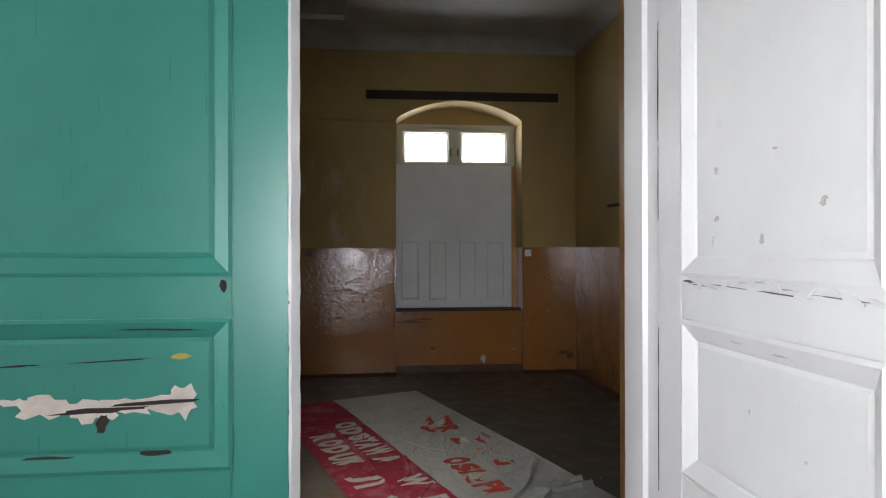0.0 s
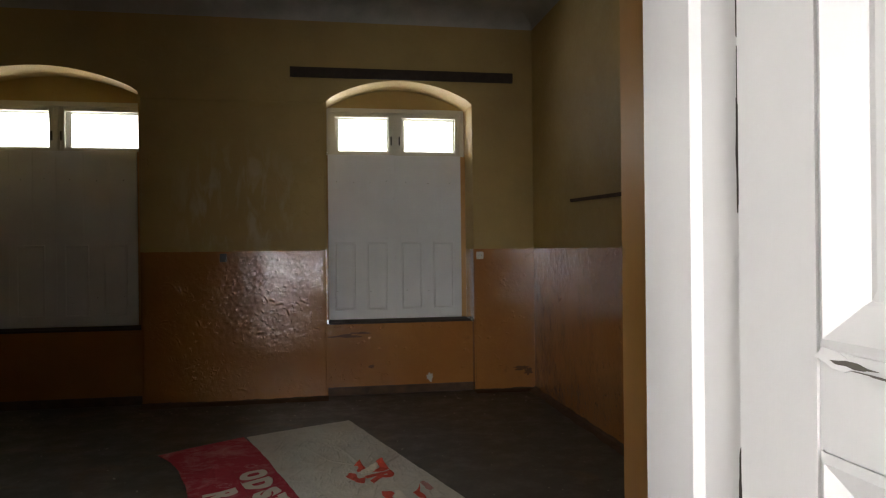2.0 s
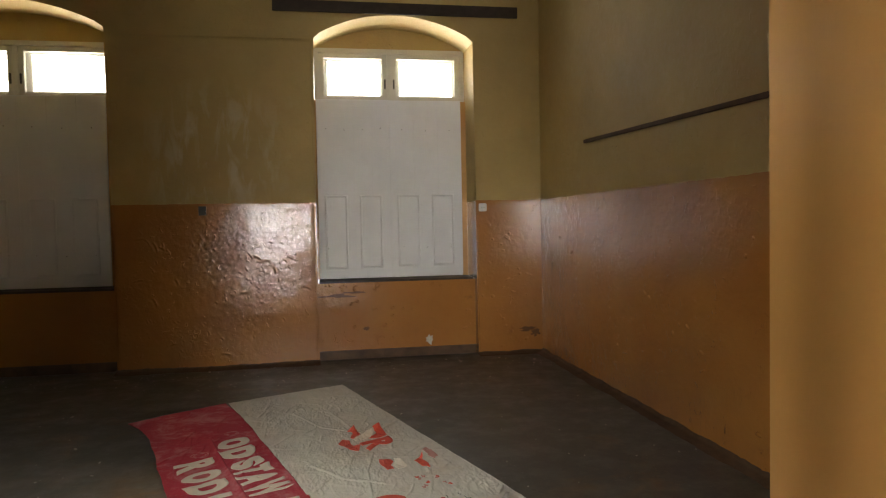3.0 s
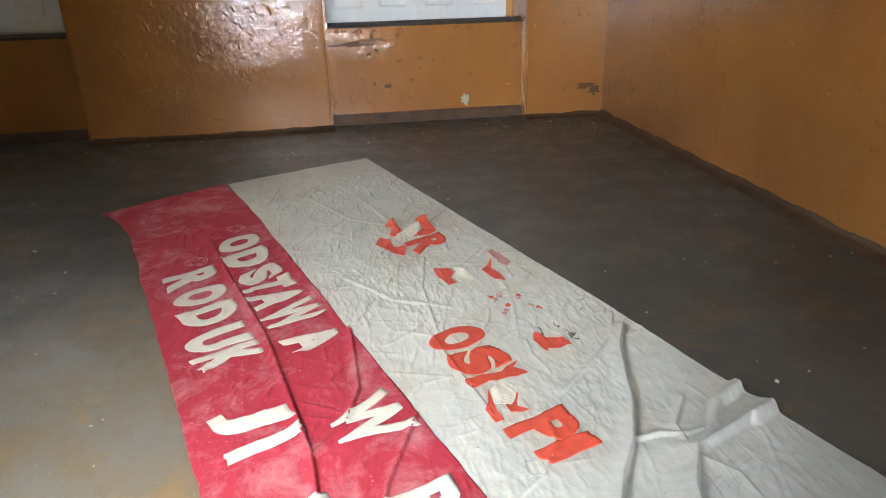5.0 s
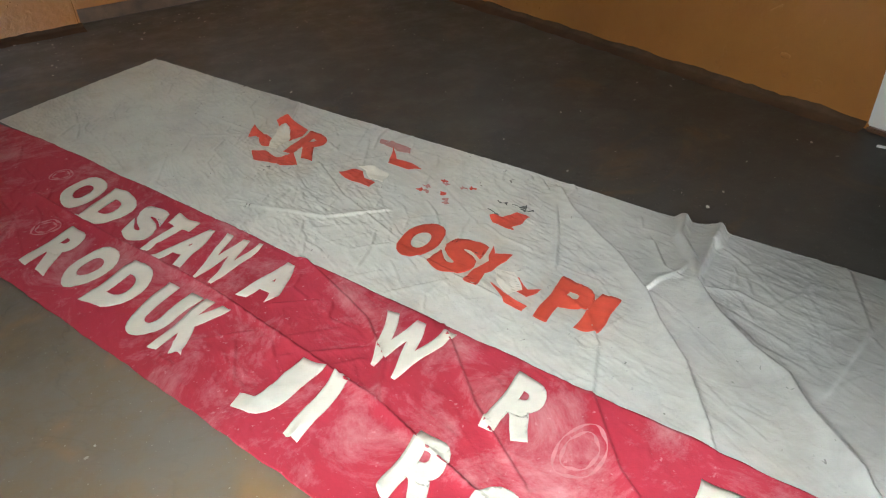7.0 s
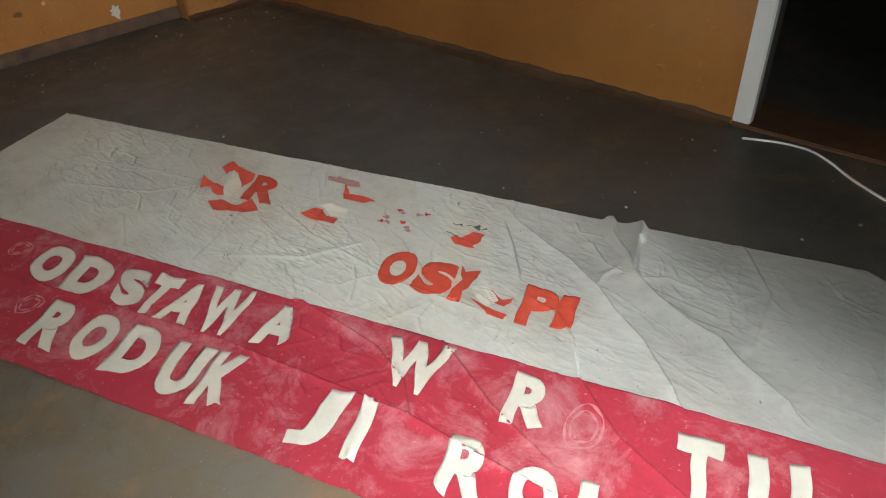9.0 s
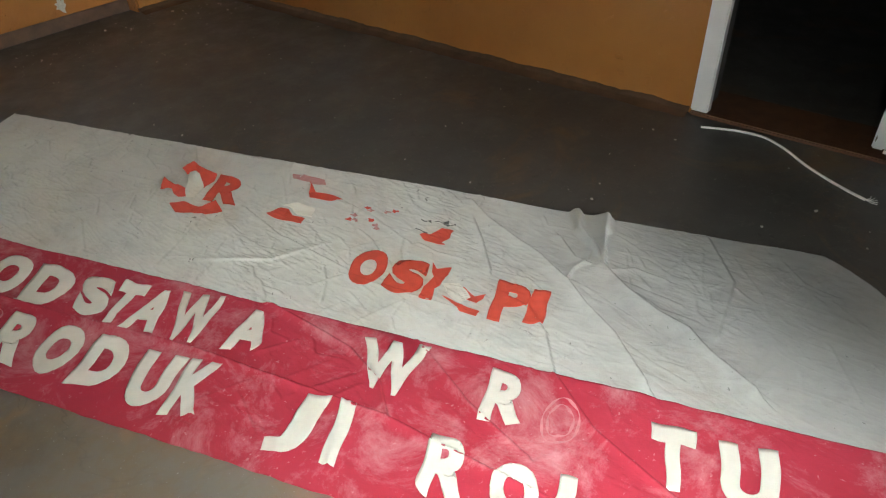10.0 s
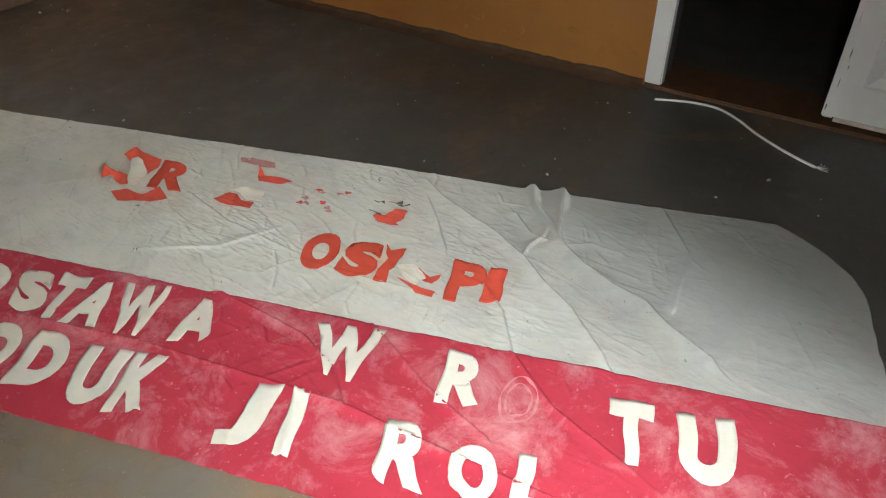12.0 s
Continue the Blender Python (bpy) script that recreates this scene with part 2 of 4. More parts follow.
REDPAPER = plain("scarlet_paper_letter", (0.66, 0.075, 0.04), 0.75, 0.25, 12, 0.0, 0.35)
GHOST = plain("glue_mark", (0.62, 0.24, 0.26), 0.9, 0.3, 40)
PINK = plain("faded_red_print", (0.52, 0.26, 0.24), 0.9, 0.2, 60)
PLASTIC = plain("white_plastic", (0.78, 0.77, 0.74), 0.4, 0.15, 20)
BAKELITE = plain("dark_bakelite", (0.03, 0.025, 0.022), 0.4, 0.3, 20)
METAL = plain("grey_enamel", (0.30, 0.30, 0.30), 0.35, 0.2, 10)
TUBE = plain("unlit_lamp_tube", (0.55, 0.55, 0.55), 0.2, 0.05, 10)
BRASS = plain("dull_iron", (0.12, 0.11, 0.10), 0.45, 0.3, 30, 0.9)
CHIP = plain("plaster_crumbs", (0.55, 0.53, 0.48), 0.9, 0.35, 50)
GLASS = glass()
SKYGLOW = glow("white_sky", (1.0, 0.99, 0.96), 9.0)
NORTHSKY = glow("white_north_sky", (1.0, 0.99, 0.95), 2.6)

# ---- mesh helpers ----


def finish(name, bm, mat, smooth=False):
    bmesh.ops.recalc_face_normals(bm, faces=bm.faces)
    me = bpy.data.meshes.new(name)
    bm.to_mesh(me)
    bm.free()
    for m in mat if isinstance(mat, (list, tuple)) else [mat]:
        me.materials.append(m)
    if smooth:
        me.shade_smooth()
    return new(name, me)


def part(name, bm, mat, parent, label="", smooth=False):
    ob = finish(name, bm, mat, smooth)
    ob.parent = parent
    if label:
        ob["label"] = label
    return ob


def box(bm, x0, y0, z0, x1, y1, z1, bevel=0.0):
    made = bmesh.ops.create_cube(bm, size=1.0)["verts"]
    for v in made:
        v.co = ((x0 + x1) / 2 + v.co.x * (x1 - x0), (y0 + y1) / 2 + v.co.y * (y1 - y0), (z0 + z1) / 2 + v.co.z * (z1 - z0))
    if bevel:
        edges = list({e for v in made for e in v.link_edges})
        bmesh.ops.bevel(bm, geom=edges, offset=bevel, segments=2, affect="EDGES")


def boxes(*lots, bevel=0.0):
    bm = bmesh.new()
    for b in lots:
        box(bm, *b, bevel=bevel)
    return bm


def prism(bm, outline, y0, y1):
    """A solid with an outline in x and z, from y0 to y1."""
    a = [bm.verts.new((x, y0, z)) for x, z in outline]
    b = [bm.verts.new((x, y1, z)) for x, z in outline]
    n = len(outline)
    bm.faces.new(a)
    bm.faces.new(b[::-1])
    for i in range(n):
        bm.faces.new((a[i], b[i], b[(i + 1) % n], a[(i + 1) % n]))
    return a


def structure(name, bm, mat, label, category):
    return tagged(finish(name, bm, mat), label, category, kind="structure")


def tube(bm, pts, r, sides=8):
    rings = []
    pts = [Vector(p) for p in pts]
    for i, p in enumerate(pts):
        d = (pts[min(i + 1, len(pts) - 1)] - pts[max(i - 1, 0)]).normalized()
        s = d.cross(Vector((0.01, 0.02, 1))).normalized()
        u = s.cross(d)
        rings.append([bm.verts.new(p + r * (math.cos(a) * s + math.sin(a) * u)) for a in (2 * math.pi * k / sides for k in range(sides))])
    for a, b in zip(rings, rings[1:]):
        for k in range(sides):
            bm.faces.new((a[k], a[(k + 1) % sides], b[(k + 1) % sides], b[k]))
    bm.faces.new(rings[0][::-1])
    bm.faces.new(rings[-1])


def ring(bm, a, b, ya, yb):
    """Four sloping faces between two rectangles (x0, z0, x1, z1) at two depths."""
    va = [bm.verts.new((x, ya, z)) for x, z in ((a[0], a[1]), (a[2], a[1]), (a[2], a[3]), (a[0], a[3]))]
    vb = [bm.verts.new((x, yb, z)) for x, z in ((b[0], b[1]), (b[2], b[1]), (b[2], b[3]), (b[0], b[3]))]
    for i in range(4):
        bm.faces.new((va[i], va[(i + 1) % 4], vb[(i + 1) % 4], vb[i]))
    return vb


def inset(r, d):
    return (r[0] + d, r[1] + d, r[2] - d, r[3] - d)


# ---- plan ----
NORTH, EAST, WEST, SOUTH, TOP = 11.9, 2.075, -4.4, 6.08, 3.93
BACK = 5.47      # corridor face of the entrance wall
JR, JL = 0.373, -1.71   # the entrance's clear width
DOOR_H = 2.52
NICHES = [(-0.16, 1.41, 3.11, 3.335), (-3.85, -1.99, 3.16, 3.385)]   # x0, x1, springing, crown
SILL, HEAD = 0.775, 3.13

# floor and ceiling
bm = boxes((WEST - 0.3, SOUTH - 0.62, -0.1, EAST + 0.3, NORTH + 0.6, 0.0))
structure("floor", bm, FLOOR, "dark grey worn painted floor with stains and dust", "floor")
bm = bmesh.new()
n = 10
prof = [(0.0, 0.0)] + [(0.24 * (1 - math.cos(a)), 0.16 * math.sin(a)) for a in (math.pi / 2 * i / n for i in range(1, n + 1))]
# a flat slab with a soft cove running round it
box(bm, WEST - 0.3, SOUTH - 0.3, TOP + 0.16, EAST + 0.3, NORTH + 0.6, TOP + 0.4)
loops = []
for d, h in prof:
    loops.append([bm.verts.new(p) for p in ((WEST + d, SOUTH + d, TOP + h), (EAST - d, SOUTH + d, TOP + h), (EAST - d, NORTH - d, TOP + h), (WEST + d, NORTH - d, TOP + h))])
for a, b in zip(loops, loops[1:]):
    for i in range(4):
        bm.faces.new((a[i], a[(i + 1) % 4], b[(i + 1) % 4], b[i]))
structure("ceiling", bm, CEIL, "grey limewashed ceiling with a soft coved edge", "ceiling")

# window wall, with two arched niches that run down to the floor
bm = bmesh.new()
line = [(EAST + 0.3, 0.0), (EAST + 0.3, TOP + 0.2), (WEST - 0.3, TOP + 0.2), (WEST - 0.3, 0.0)]
for x0, x1, spring, crown in sorted(NICHES):
    half, rise = (x1 - x0) / 2, crown - spring
    r = (half * half + rise * rise) / (2 * rise)
    top = math.asin(half / r)
    line += [(x0, 0.0)]
    line += [((x0 + x1) / 2 + r * math.sin(a), crown - r + r * math.cos(a)) for a in (-top + 2 * top * i / 20 for i in range(21))]
    line += [(x1, 0.0)]
front = prism(bm, line, NORTH, NORTH + 0.62)
edges = []
for i in range(4, len(front)):
    if i + 1 < len(front) and not (abs(front[i].co.z) < 1e-6 and abs(front[i + 1].co.z) < 1e-6):
        edges.append(bm.edges.get((front[i], front[i + 1])))
bmesh.ops.bevel(bm, geom=[e for e in edges if e], offset=0.014, segments=2, affect="EDGES")
for x0, x1, spring, crown in NICHES:
    box(bm, x0 - 0.005, NORTH + 0.13, 0.0, x1 + 0.005, NORTH + 0.6, SILL - 0.02)       # parapet
    box(bm, x0 - 0.005, NORTH + 0.47, HEAD, x1 + 0.005, NORTH + 0.6, crown + 0.03)     # wall over the window
bmesh.ops.triangulate(bm, faces=[f for f in bm.faces if len(f.verts) > 4])
structure("wall_north", bm, WALL, "plaster wall, glossy brown dado below dull yellow, with arched window niches", "wall")

# the bulging plaster of the pier between the windows, under thick scarred oil paint
PX0, PX1 = -1.976, -0.174


def bulge(x, z):
    s = (x - (PX0 + PX1) / 2) / ((PX1 - PX0) / 2)
    return 0.030 * (1 - s * s) * min(1.0, 0.1 + z / 0.55) * (1.0 if z < 1.6 else max(0.0, 1 - (z - 1.6) / 1.45))


def pier_skin():
    rnd = random.Random(19)
    xs = np.linspace(PX0, PX1, 301)
    zs = np.concatenate([np.linspace(0, 1.56, 251), np.linspace(1.6, 3.09, 40)])
    gx_, gz_ = np.meshgrid(xs, zs, indexing="ij")
    y = np.array([[bulge(x, z) for z in zs] for x in xs])
    low = 1 / (1 + np.exp((gz_ - 1.545 - 0.004 * np.sin(gx_ * 23) - 0.003 * np.sin(gx_ * 61)) / 0.003))
    lump = np.array([[noise.fractal(Vector((x * 9, z * 9, 1)), 0.7, 2.0, 4) for z in zs] for x in xs])
    fold = np.array([[noise.fractal(Vector((x * 55, z * 34, 4)), 0.8, 2.0, 2) for z in zs] for x in xs])
    zone = np.clip(0.55 + 0.9 * np.array([[noise.noise(Vector((x * 2.1, z * 2.1, 9))) for z in zs] for x in xs]), 0.25, 1.2)
    y = y + low * (0.0018 + 0.0007 * lump + zone * 0.00042 * fold)
    for i in range(95):
        if i < 26:   # the broken patch at hip height
            cx, cz = rnd.gauss(-0.62, 0.20), rnd.gauss(0.93, 0.08)
        else:
            cx, cz = PX0 + 0.04 + 1.72 * rnd.random(), 0.10 + 1.15 * rnd.random() ** 1.2
        big = rnd.random() < 0.2
        ln, w, h = (rnd.uniform(0.022, 0.045), rnd.uniform(0.006, 0.011), rnd.uniform(0.004, 0.007)) if big else (rnd.uniform(0.006, 0.018), rnd.uniform(0.004, 0.006), rnd.uniform(0.003, 0.005))
        a = rnd.gauss(-0.9, 0.5) if rnd.random() < 0.6 else rnd.uniform(-0.4, 0.4)
        d = (abs(gx_ - cx) < 0.12) & (abs(gz_ - cz) < 0.12)
        p = (gx_[d] - cx) * math.cos(a) + (gz_[d] - cz) * math.sin(a)
        q = -(gx_[d] - cx) * math.sin(a) + (gz_[d] - cz) * math.cos(a) + 0.15 * p * p / ln
        # a torn lip with a hollow beside it
        along = np.exp(-(p / ln) ** 4)
        y[d] += along * h * (np.exp(-(q / w) ** 2) - 0.6 * np.exp(-((q + 1.9 * w) / (1.4 * w)) ** 2))
    edge = np.minimum(np.minimum(gx_ - PX0, PX1 - gx_) / 0.02, 1)
    y = 0.002 + y * np.clip(edge, 0, 1)
    n, m = y.shape
    verts = [(gx_[i, j], NORTH - y[i, j], gz_[i, j]) for i in range(n) for j in range(m)]
    faces = [(i * m + j, (i + 1) * m + j, (i + 1) * m + j + 1, i * m + j + 1) for i in range(n - 1) for j in range(m - 1)]
    rim = [i * m for i in range(n)] + [(n - 1) * m + j for j in range(1, m)] + [i * m + m - 1 for i in range(n - 2, -1, -1)] + list(range(m - 2, 0, -1))
    base = len(verts)
    verts += [(verts[k][0], NORTH + 0.006, verts[k][2]) for k in rim]
    faces += [(rim[k], base + k, base + (k + 1) % len(rim), rim[(k + 1) % len(rim)]) for k in range(len(rim))]
    me = bpy.data.meshes.new("wall_pier")
    me.from_pydata(verts, [], faces)
    me.materials.append(WALL)
    me.shade_smooth()
    return tagged(new("wall_pier", me), "bulging wall pier, brown oil paint with torn blisters below yellow", "wall", kind="structure")


pier_skin()

# side walls
D0, D1, DH = 6.27, 7.955, 2.4      # side doorway
bm = boxes((EAST, D1, 0, EAST + 0.3, NORTH, TOP + 0.2), (EAST, SOUTH, 0, EAST + 0.3, D0, TOP + 0.2), (EAST, D0, DH, EAST + 0.3, D1, TOP + 0.2))
structure("wall_east", bm, WALL, "brown and yellow painted plaster wall with a doorway", "wall")
bm = boxes((WEST - 0.3, SOUTH, 0, WEST, NORTH, TOP + 0.2))
structure("wall_west", bm, WALL, "brown and yellow painted plaster wall", "wall")
RV = 0.472   # room-side reveal
bm = bmesh.new()
box(bm, RV, BACK + 0.003, 0, EAST + 0.3, SOUTH, TOP + 0.2)
edges = [e for e in bm.edges if all(abs(v.co.x - RV) < 1e-4 and abs(v.co.y - SOUTH) < 1e-4 for v in e.verts)]
bmesh.ops.bevel(bm, geom=edges, offset=0.045, segments=5, affect="EDGES")
structure("wall_south_pier", bm, OCHRE, "plaster pier beside the entrance, glossy ochre-brown oil paint, rounded corner", "wall")
bm = bmesh.new()
box(bm, WEST - 0.3, BACK + 0.003, 0, JL - 0.1, SOUTH, TOP + 0.2)
box(bm, JL - 0.1, BACK + 0.003, DOOR_H + 0.1, RV, SOUTH, TOP + 0.2)
structure("wall_south", bm, WALL, "thick plaster wall with the entrance doorway and rounded reveal", "wall")

# base band painted along the walls
bm = bmesh.new()
B = 0.075
xs = [WEST, -3.85, -1.99, -0.16, 1.41, EAST]
for i in (1, 3):
    box(bm, xs[i] + 0.002, NORTH + 0.116, 0, xs[i + 1] - 0.002, NORTH + 0.129, 0.09, 0.004)
structure("baseboard", bm, BASE, "brown-black painted base band along the walls", "baseboard")

# a worn mortar fillet, brushed brown, where piers and side wall meet the floor


def fillet(ax, ay, bx, by, nx, ny, out, up, seed):
    length = math.hypot(bx - ax, by - ay)
    n = max(8, int(length / 0.03))
    bm = bmesh.new()
    rings = []
    for i in range(n + 1):
        t = i / n
        px, py = ax + (bx - ax) * t, ay + (by - ay) * t
        d = out * (1 + 0.35 * noise.noise(Vector((t * length * 3, seed, 0))) + 0.15 * noise.noise(Vector((t * length * 15, seed, 2))))
        h = up * (1 + 0.35 * noise.noise(Vector((t * length * 5, seed, 5))) + 0.2 * noise.noise(Vector((t * length * 21, seed, 7))))
        prof = [(-0.004, h), (0.006, h), (0.012, 0.55 * h), (0.35 * d, 0.34 * h), (0.75 * d, 0.16 * h), (d, 0.0015)]
        rings.append([bm.verts.new((px + nx * o, py + ny * o, z)) for o, z in prof])
    for p, q in zip(rings, rings[1:]):
        for k in range(5):
            bm.faces.new((p[k], q[k], q[k + 1], p[k + 1]))
    ob = structure("skirting_fillet", bm, BASE, "worn brown mortar fillet along the foot of the wall", "skirting")
    ob.data.shade_smooth()


fillet(-1.995, NORTH, -0.155, NORTH, 0, -1, 0.11, 0.035, 1)
fillet(1.405, NORTH, EAST, NORTH, 0, -1, 0.09, 0.03, 2)
fillet(EAST, NORTH, EAST, D1 + 0.01, -1, 0, 0.085, 0.035, 3)
fillet(WEST, NORTH, -3.845, NORTH, 0, -1, 0.09, 0.03, 4)

# corridor
CB, CW, CE, CT = 2.95, -5.5, 3.6, 3.5
structure("corridor_floor", boxes((CW, CB - 0.3, -0.1, CE, SOUTH - 0.62, 0.0)), FLOOR, "grey painted corridor floor", "floor")
structure("corridor_ceiling", boxes((CW, CB, CT, CE, BACK, CT + 0.15)), CORR, "pale plaster corridor ceiling", "ceiling")
WX0, WX1, WZ0, WZ1 = -1.0, 0.1, 1.0, 2.15
bm = boxes((CW, CB - 0.3, 0, WX0, CB, CT), (WX1, CB - 0.3, 0, CE, CB, CT), (WX0, CB - 0.3, 0, WX1, CB, WZ0), (WX0, CB - 0.3, WZ1, WX1, CB, CT))
structure("corridor_wall_south", bm, CORR, "pale plaster corridor wall with a supposed window opening, out of view", "wall")
structure("corridor_wall_west", boxes((CW - 0.2, CB, 0, CW, 3.5, CT), (CW - 0.2, 4.8, 0, CW, BACK, CT), (CW - 0.2, 3.5, 0, CW, 4.8, 0.9), (CW - 0.2, 3.5, 2.5, CW, 4.8, CT)), CORR, "pale plaster corridor wall", "wall")
structure("corridor_wall_east", boxes((CE, CB, 0, CE + 0.2, BACK, CT)), CORR, "pale plaster corridor wall", "wall")
bm = boxes((CW, BACK - 0.004, 0, JL - 0.1, BACK + 0.001, CT), (RV, BACK - 0.004, 0, CE, BACK + 0.001, CT), (JL - 0.1, BACK - 0.004, DOOR_H + 0.1, RV, BACK + 0.001, CT))
structure("corridor_wall_north", bm, CORR, "pale plaster on the corridor side of the entrance wall", "wall")

# dark store room behind the side doorway; its lack of light is in the colour
SX = EAST + 0.3
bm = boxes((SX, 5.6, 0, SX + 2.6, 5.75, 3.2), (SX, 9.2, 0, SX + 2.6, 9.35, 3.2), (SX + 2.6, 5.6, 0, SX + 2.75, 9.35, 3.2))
structure("store_wall", bm, DARKROOM, "walls of an unlit side room, darkness put into their colour", "wall")
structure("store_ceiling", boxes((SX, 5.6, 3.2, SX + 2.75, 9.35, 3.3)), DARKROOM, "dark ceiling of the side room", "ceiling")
structure("store_floor", boxes((EAST + 0.3, 5.6, -0.1, SX + 2.75, 9.35, 0.02)), floor_paint("dusty_store_floor"), "dusty dark floor of the side room", "floor")

# white sky outside the windows
structure("backdrop", boxes((-9, 15.0, -1, 7, 15.05, 8)), NORTHSKY, "bright white overcast sky outside", "sky")
# unseen glowing sheets behind the corridor's supposed openings
structure("backdrop", boxes((-8.05, 1.0, -1, -8.0, 8, 6)), SKYGLOW, "bright white overcast sky outside", "sky")
structure("backdrop", boxes((-7, 0.95, -1, 4, 1.0, 6)), SKYGLOW, "bright white overcast sky outside", "sky")


# ---- windows ----
def empty(name, m=None, **tags):
    ob = new(name)
    ob.empty_display_size = 0.1
    if m is not None:
        ob.matrix_world = m
    return tagged(ob, **tags)


def sash(parent, x0, x1, z0, z1, y, handle_side):
    """A casement with its pane."""
    s = 0.05
    f = part("casement", boxes((x0, y, z0, x0 + s, y + 0.045, z1), (x1 - s, y, z0, x1, y + 0.045, z1), (x0 + s, y, z0, x1 - s, y + 0.045, z0 + s), (x0 + s, y, z1 - s, x1 - s, y + 0.045, z1), bevel=0.005), SASH, parent)
    p = part("pane", boxes((x0 + s - 0.004, y + 0.02, z0 + s - 0.004, x1 - s + 0.004, y + 0.024, z1 - s + 0.004)), GLASS, f, "dusty clear glass pane")
    p.visible_shadow = False
    hx = x0 + 0.022 if handle_side < 0 else x1 - 0.022
    part("latch", boxes((hx - 0.008, y - 0.022, z0 + 0.12, hx + 0.008, y - 0.001, z0 + 0.22), bevel=0.004), BRASS, f, "dull iron latch")


def window(name, x0, x1):
    w = empty(name, pose((x0 + x1) / 2, NORTH + 0.47, SILL), label="white painted double casement window with open upper lights", category="window", kind="structure")
    w.matrix_world = pose(0, 0, 0)
    y = NORTH + 0.47
    part("window_frame", boxes((x0, y, SILL, x0 + 0.045, y + 0.09, HEAD), (x1 - 0.045, y, SILL, x1, y + 0.09, HEAD), (x0 + 0.045, y, HEAD - 0.045, x1 - 0.045, y + 0.09, HEAD), (x0 + 0.045, y, SILL, x1 - 0.045, y + 0.09, SILL + 0.05), (x0 + 0.045, y, 2.54, x1 - 0.045, y + 0.09, 2.60), bevel=0.006), SASH, w)
    mid = (x0 + x1) / 2 - 0.01
    sash(w, x0 + 0.047, mid - 0.024, 2.602, HEAD - 0.047, y + 0.02, 1)
    sash(w, mid + 0.024, x1 - 0.047, 2.602, HEAD - 0.047, y + 0.02, -1)
    part("mullion", boxes((mid - 0.022, y + 0.004, 2.602, mid + 0.022, y + 0.085, HEAD - 0.047), bevel=0.006), SASH, w)
    for a, b in ((x0 + 0.047, mid - 0.002), (mid + 0.002, x1 - 0.047)):
        sash(w, a, b, SILL + 0.052, 2.538, y + 0.02, 1 if a < mid - 0.1 else -1)
    for a, b in ((x0 + 0.02, mid - 0.001), (mid + 0.001, x1 - 0.02)):
        yo, z0, z1, k = y + 0.10, 2.58, HEAD - 0.01, 0.115
        part("outer_casement", boxes((a, yo, z0, a + k, yo + 0.03, z1), (b - k * 0.75, yo, z0, b, yo + 0.03, z1), (a + k, yo, z0, b - k * 0.75, yo + 0.03, z0 + 0.045), (a + k, yo, z1 - 0.10, b - k * 0.75, yo + 0.03, z1), bevel=0.004), SASH, w)
    part("window_sill", boxes((x0 + 0.002, NORTH + 0.132, SILL - 0.02, x1 - 0.002, y - 0.002, SILL), bevel=0.006), WOOD, w, "dark stained window sill")
    return w


SPLIT_Z = 1.69


def shutter(x0, x1, z0, z1, y, boards, tag, bl=0.0, br=0.0):
    """A boarded shutter leaf: tongued boards on a thin backing, with a worn moulded field."""
    s = empty("window_shutter", label=tag, category="shutter", group="inner shutters of the windows")
    wd = (x1 - x0) / boards
    for i in range(boards):
        yb = y - 0.003 * ((i * 7) % 3) / 3
        part("board", boxes((x0 + i * wd + 0.0004, yb, z0, x0 + (i + 1) * wd - 0.0004, y + 0.022, SPLIT_Z - 0.001), bevel=0.002), SHUT, s)
        part("board", boxes((x0 + i * wd + 0.0004, yb + 0.0008, SPLIT_Z + 0.001, x0 + (i + 1) * wd - 0.0004, y + 0.022, z1), bevel=0.002), SHUT, s)
    for k in range(2):
        a = x0 + (0.09 + 0.48 * k) * (x1 - x0)
        r = (a, z0 + 0.09, a + 0.31 * (x1 - x0), SPLIT_Z - 0.06)
        bm = bmesh.new()
        ring(bm, r, inset(r, 0.006), y, y - 0.012)
        ring(bm, inset(r, 0.006), inset(r, 0.014), y - 0.012, y - 0.011)
        ring(bm, inset(r, 0.014), inset(r, 0.024), y - 0.011, y - 0.0035)
        bm.faces.new(ring(bm, inset(r, 0.024), inset(r, 0.030), y - 0.0035, y - 0.0045))
        part("moulded_panel", bm, SHUT, s)
    # backing and side fillers are added to stop window light leaking past
    part("backing", boxes((x0, y + 0.0225, SILL - 0.006, x1, y + 0.0375, z1 - 0.004)), SHUT, s)
    for a, b in ((x0 - bl, x0 - 0.0005), (x1 + 0.0005, x1 + br)):
        if b - a > 0.01:
            part("gap_filler", boxes((a, y + 0.0225, SILL - 0.006, b, y + 0.0375, z1 - 0.004)), OCHRE, s, "ochre filler added to close the gap beside the shutter")
    for zz in (z0 + 0.3, z1 - 0.3):
        for i in range(boards):
            bm = bmesh.new()
            bmesh.ops.create_icosphere(bm, subdivisions=1, radius=0.005, matrix=Matrix.Translation((x0 + (i + 0.5) * wd, y - 0.002, zz + 0.012 * math.sin(i * 5.0))))
            part("nail_head", bm, BRASS, s)
    return s


window("window_1", -0.15, 1.40)
window("window_2", -3.84, -2.0)
YS = NORTH + 0.432
shutter(-0.140, 0.600, 0.787, 2.605, YS, 4, "dull white boarded shutter leaf closed over a window", 0.0195, 0.0)
shutter(0.601, 1.352, 0.79, 2.60, YS, 3, "dull white boarded shutter leaf closed over a window", 0.0, 0.057)
shutter(-3.82, -2.921, 0.787, 2.61, YS, 4, "grimy white boarded shutter leaf closed over a window", 0.02, 0.0)
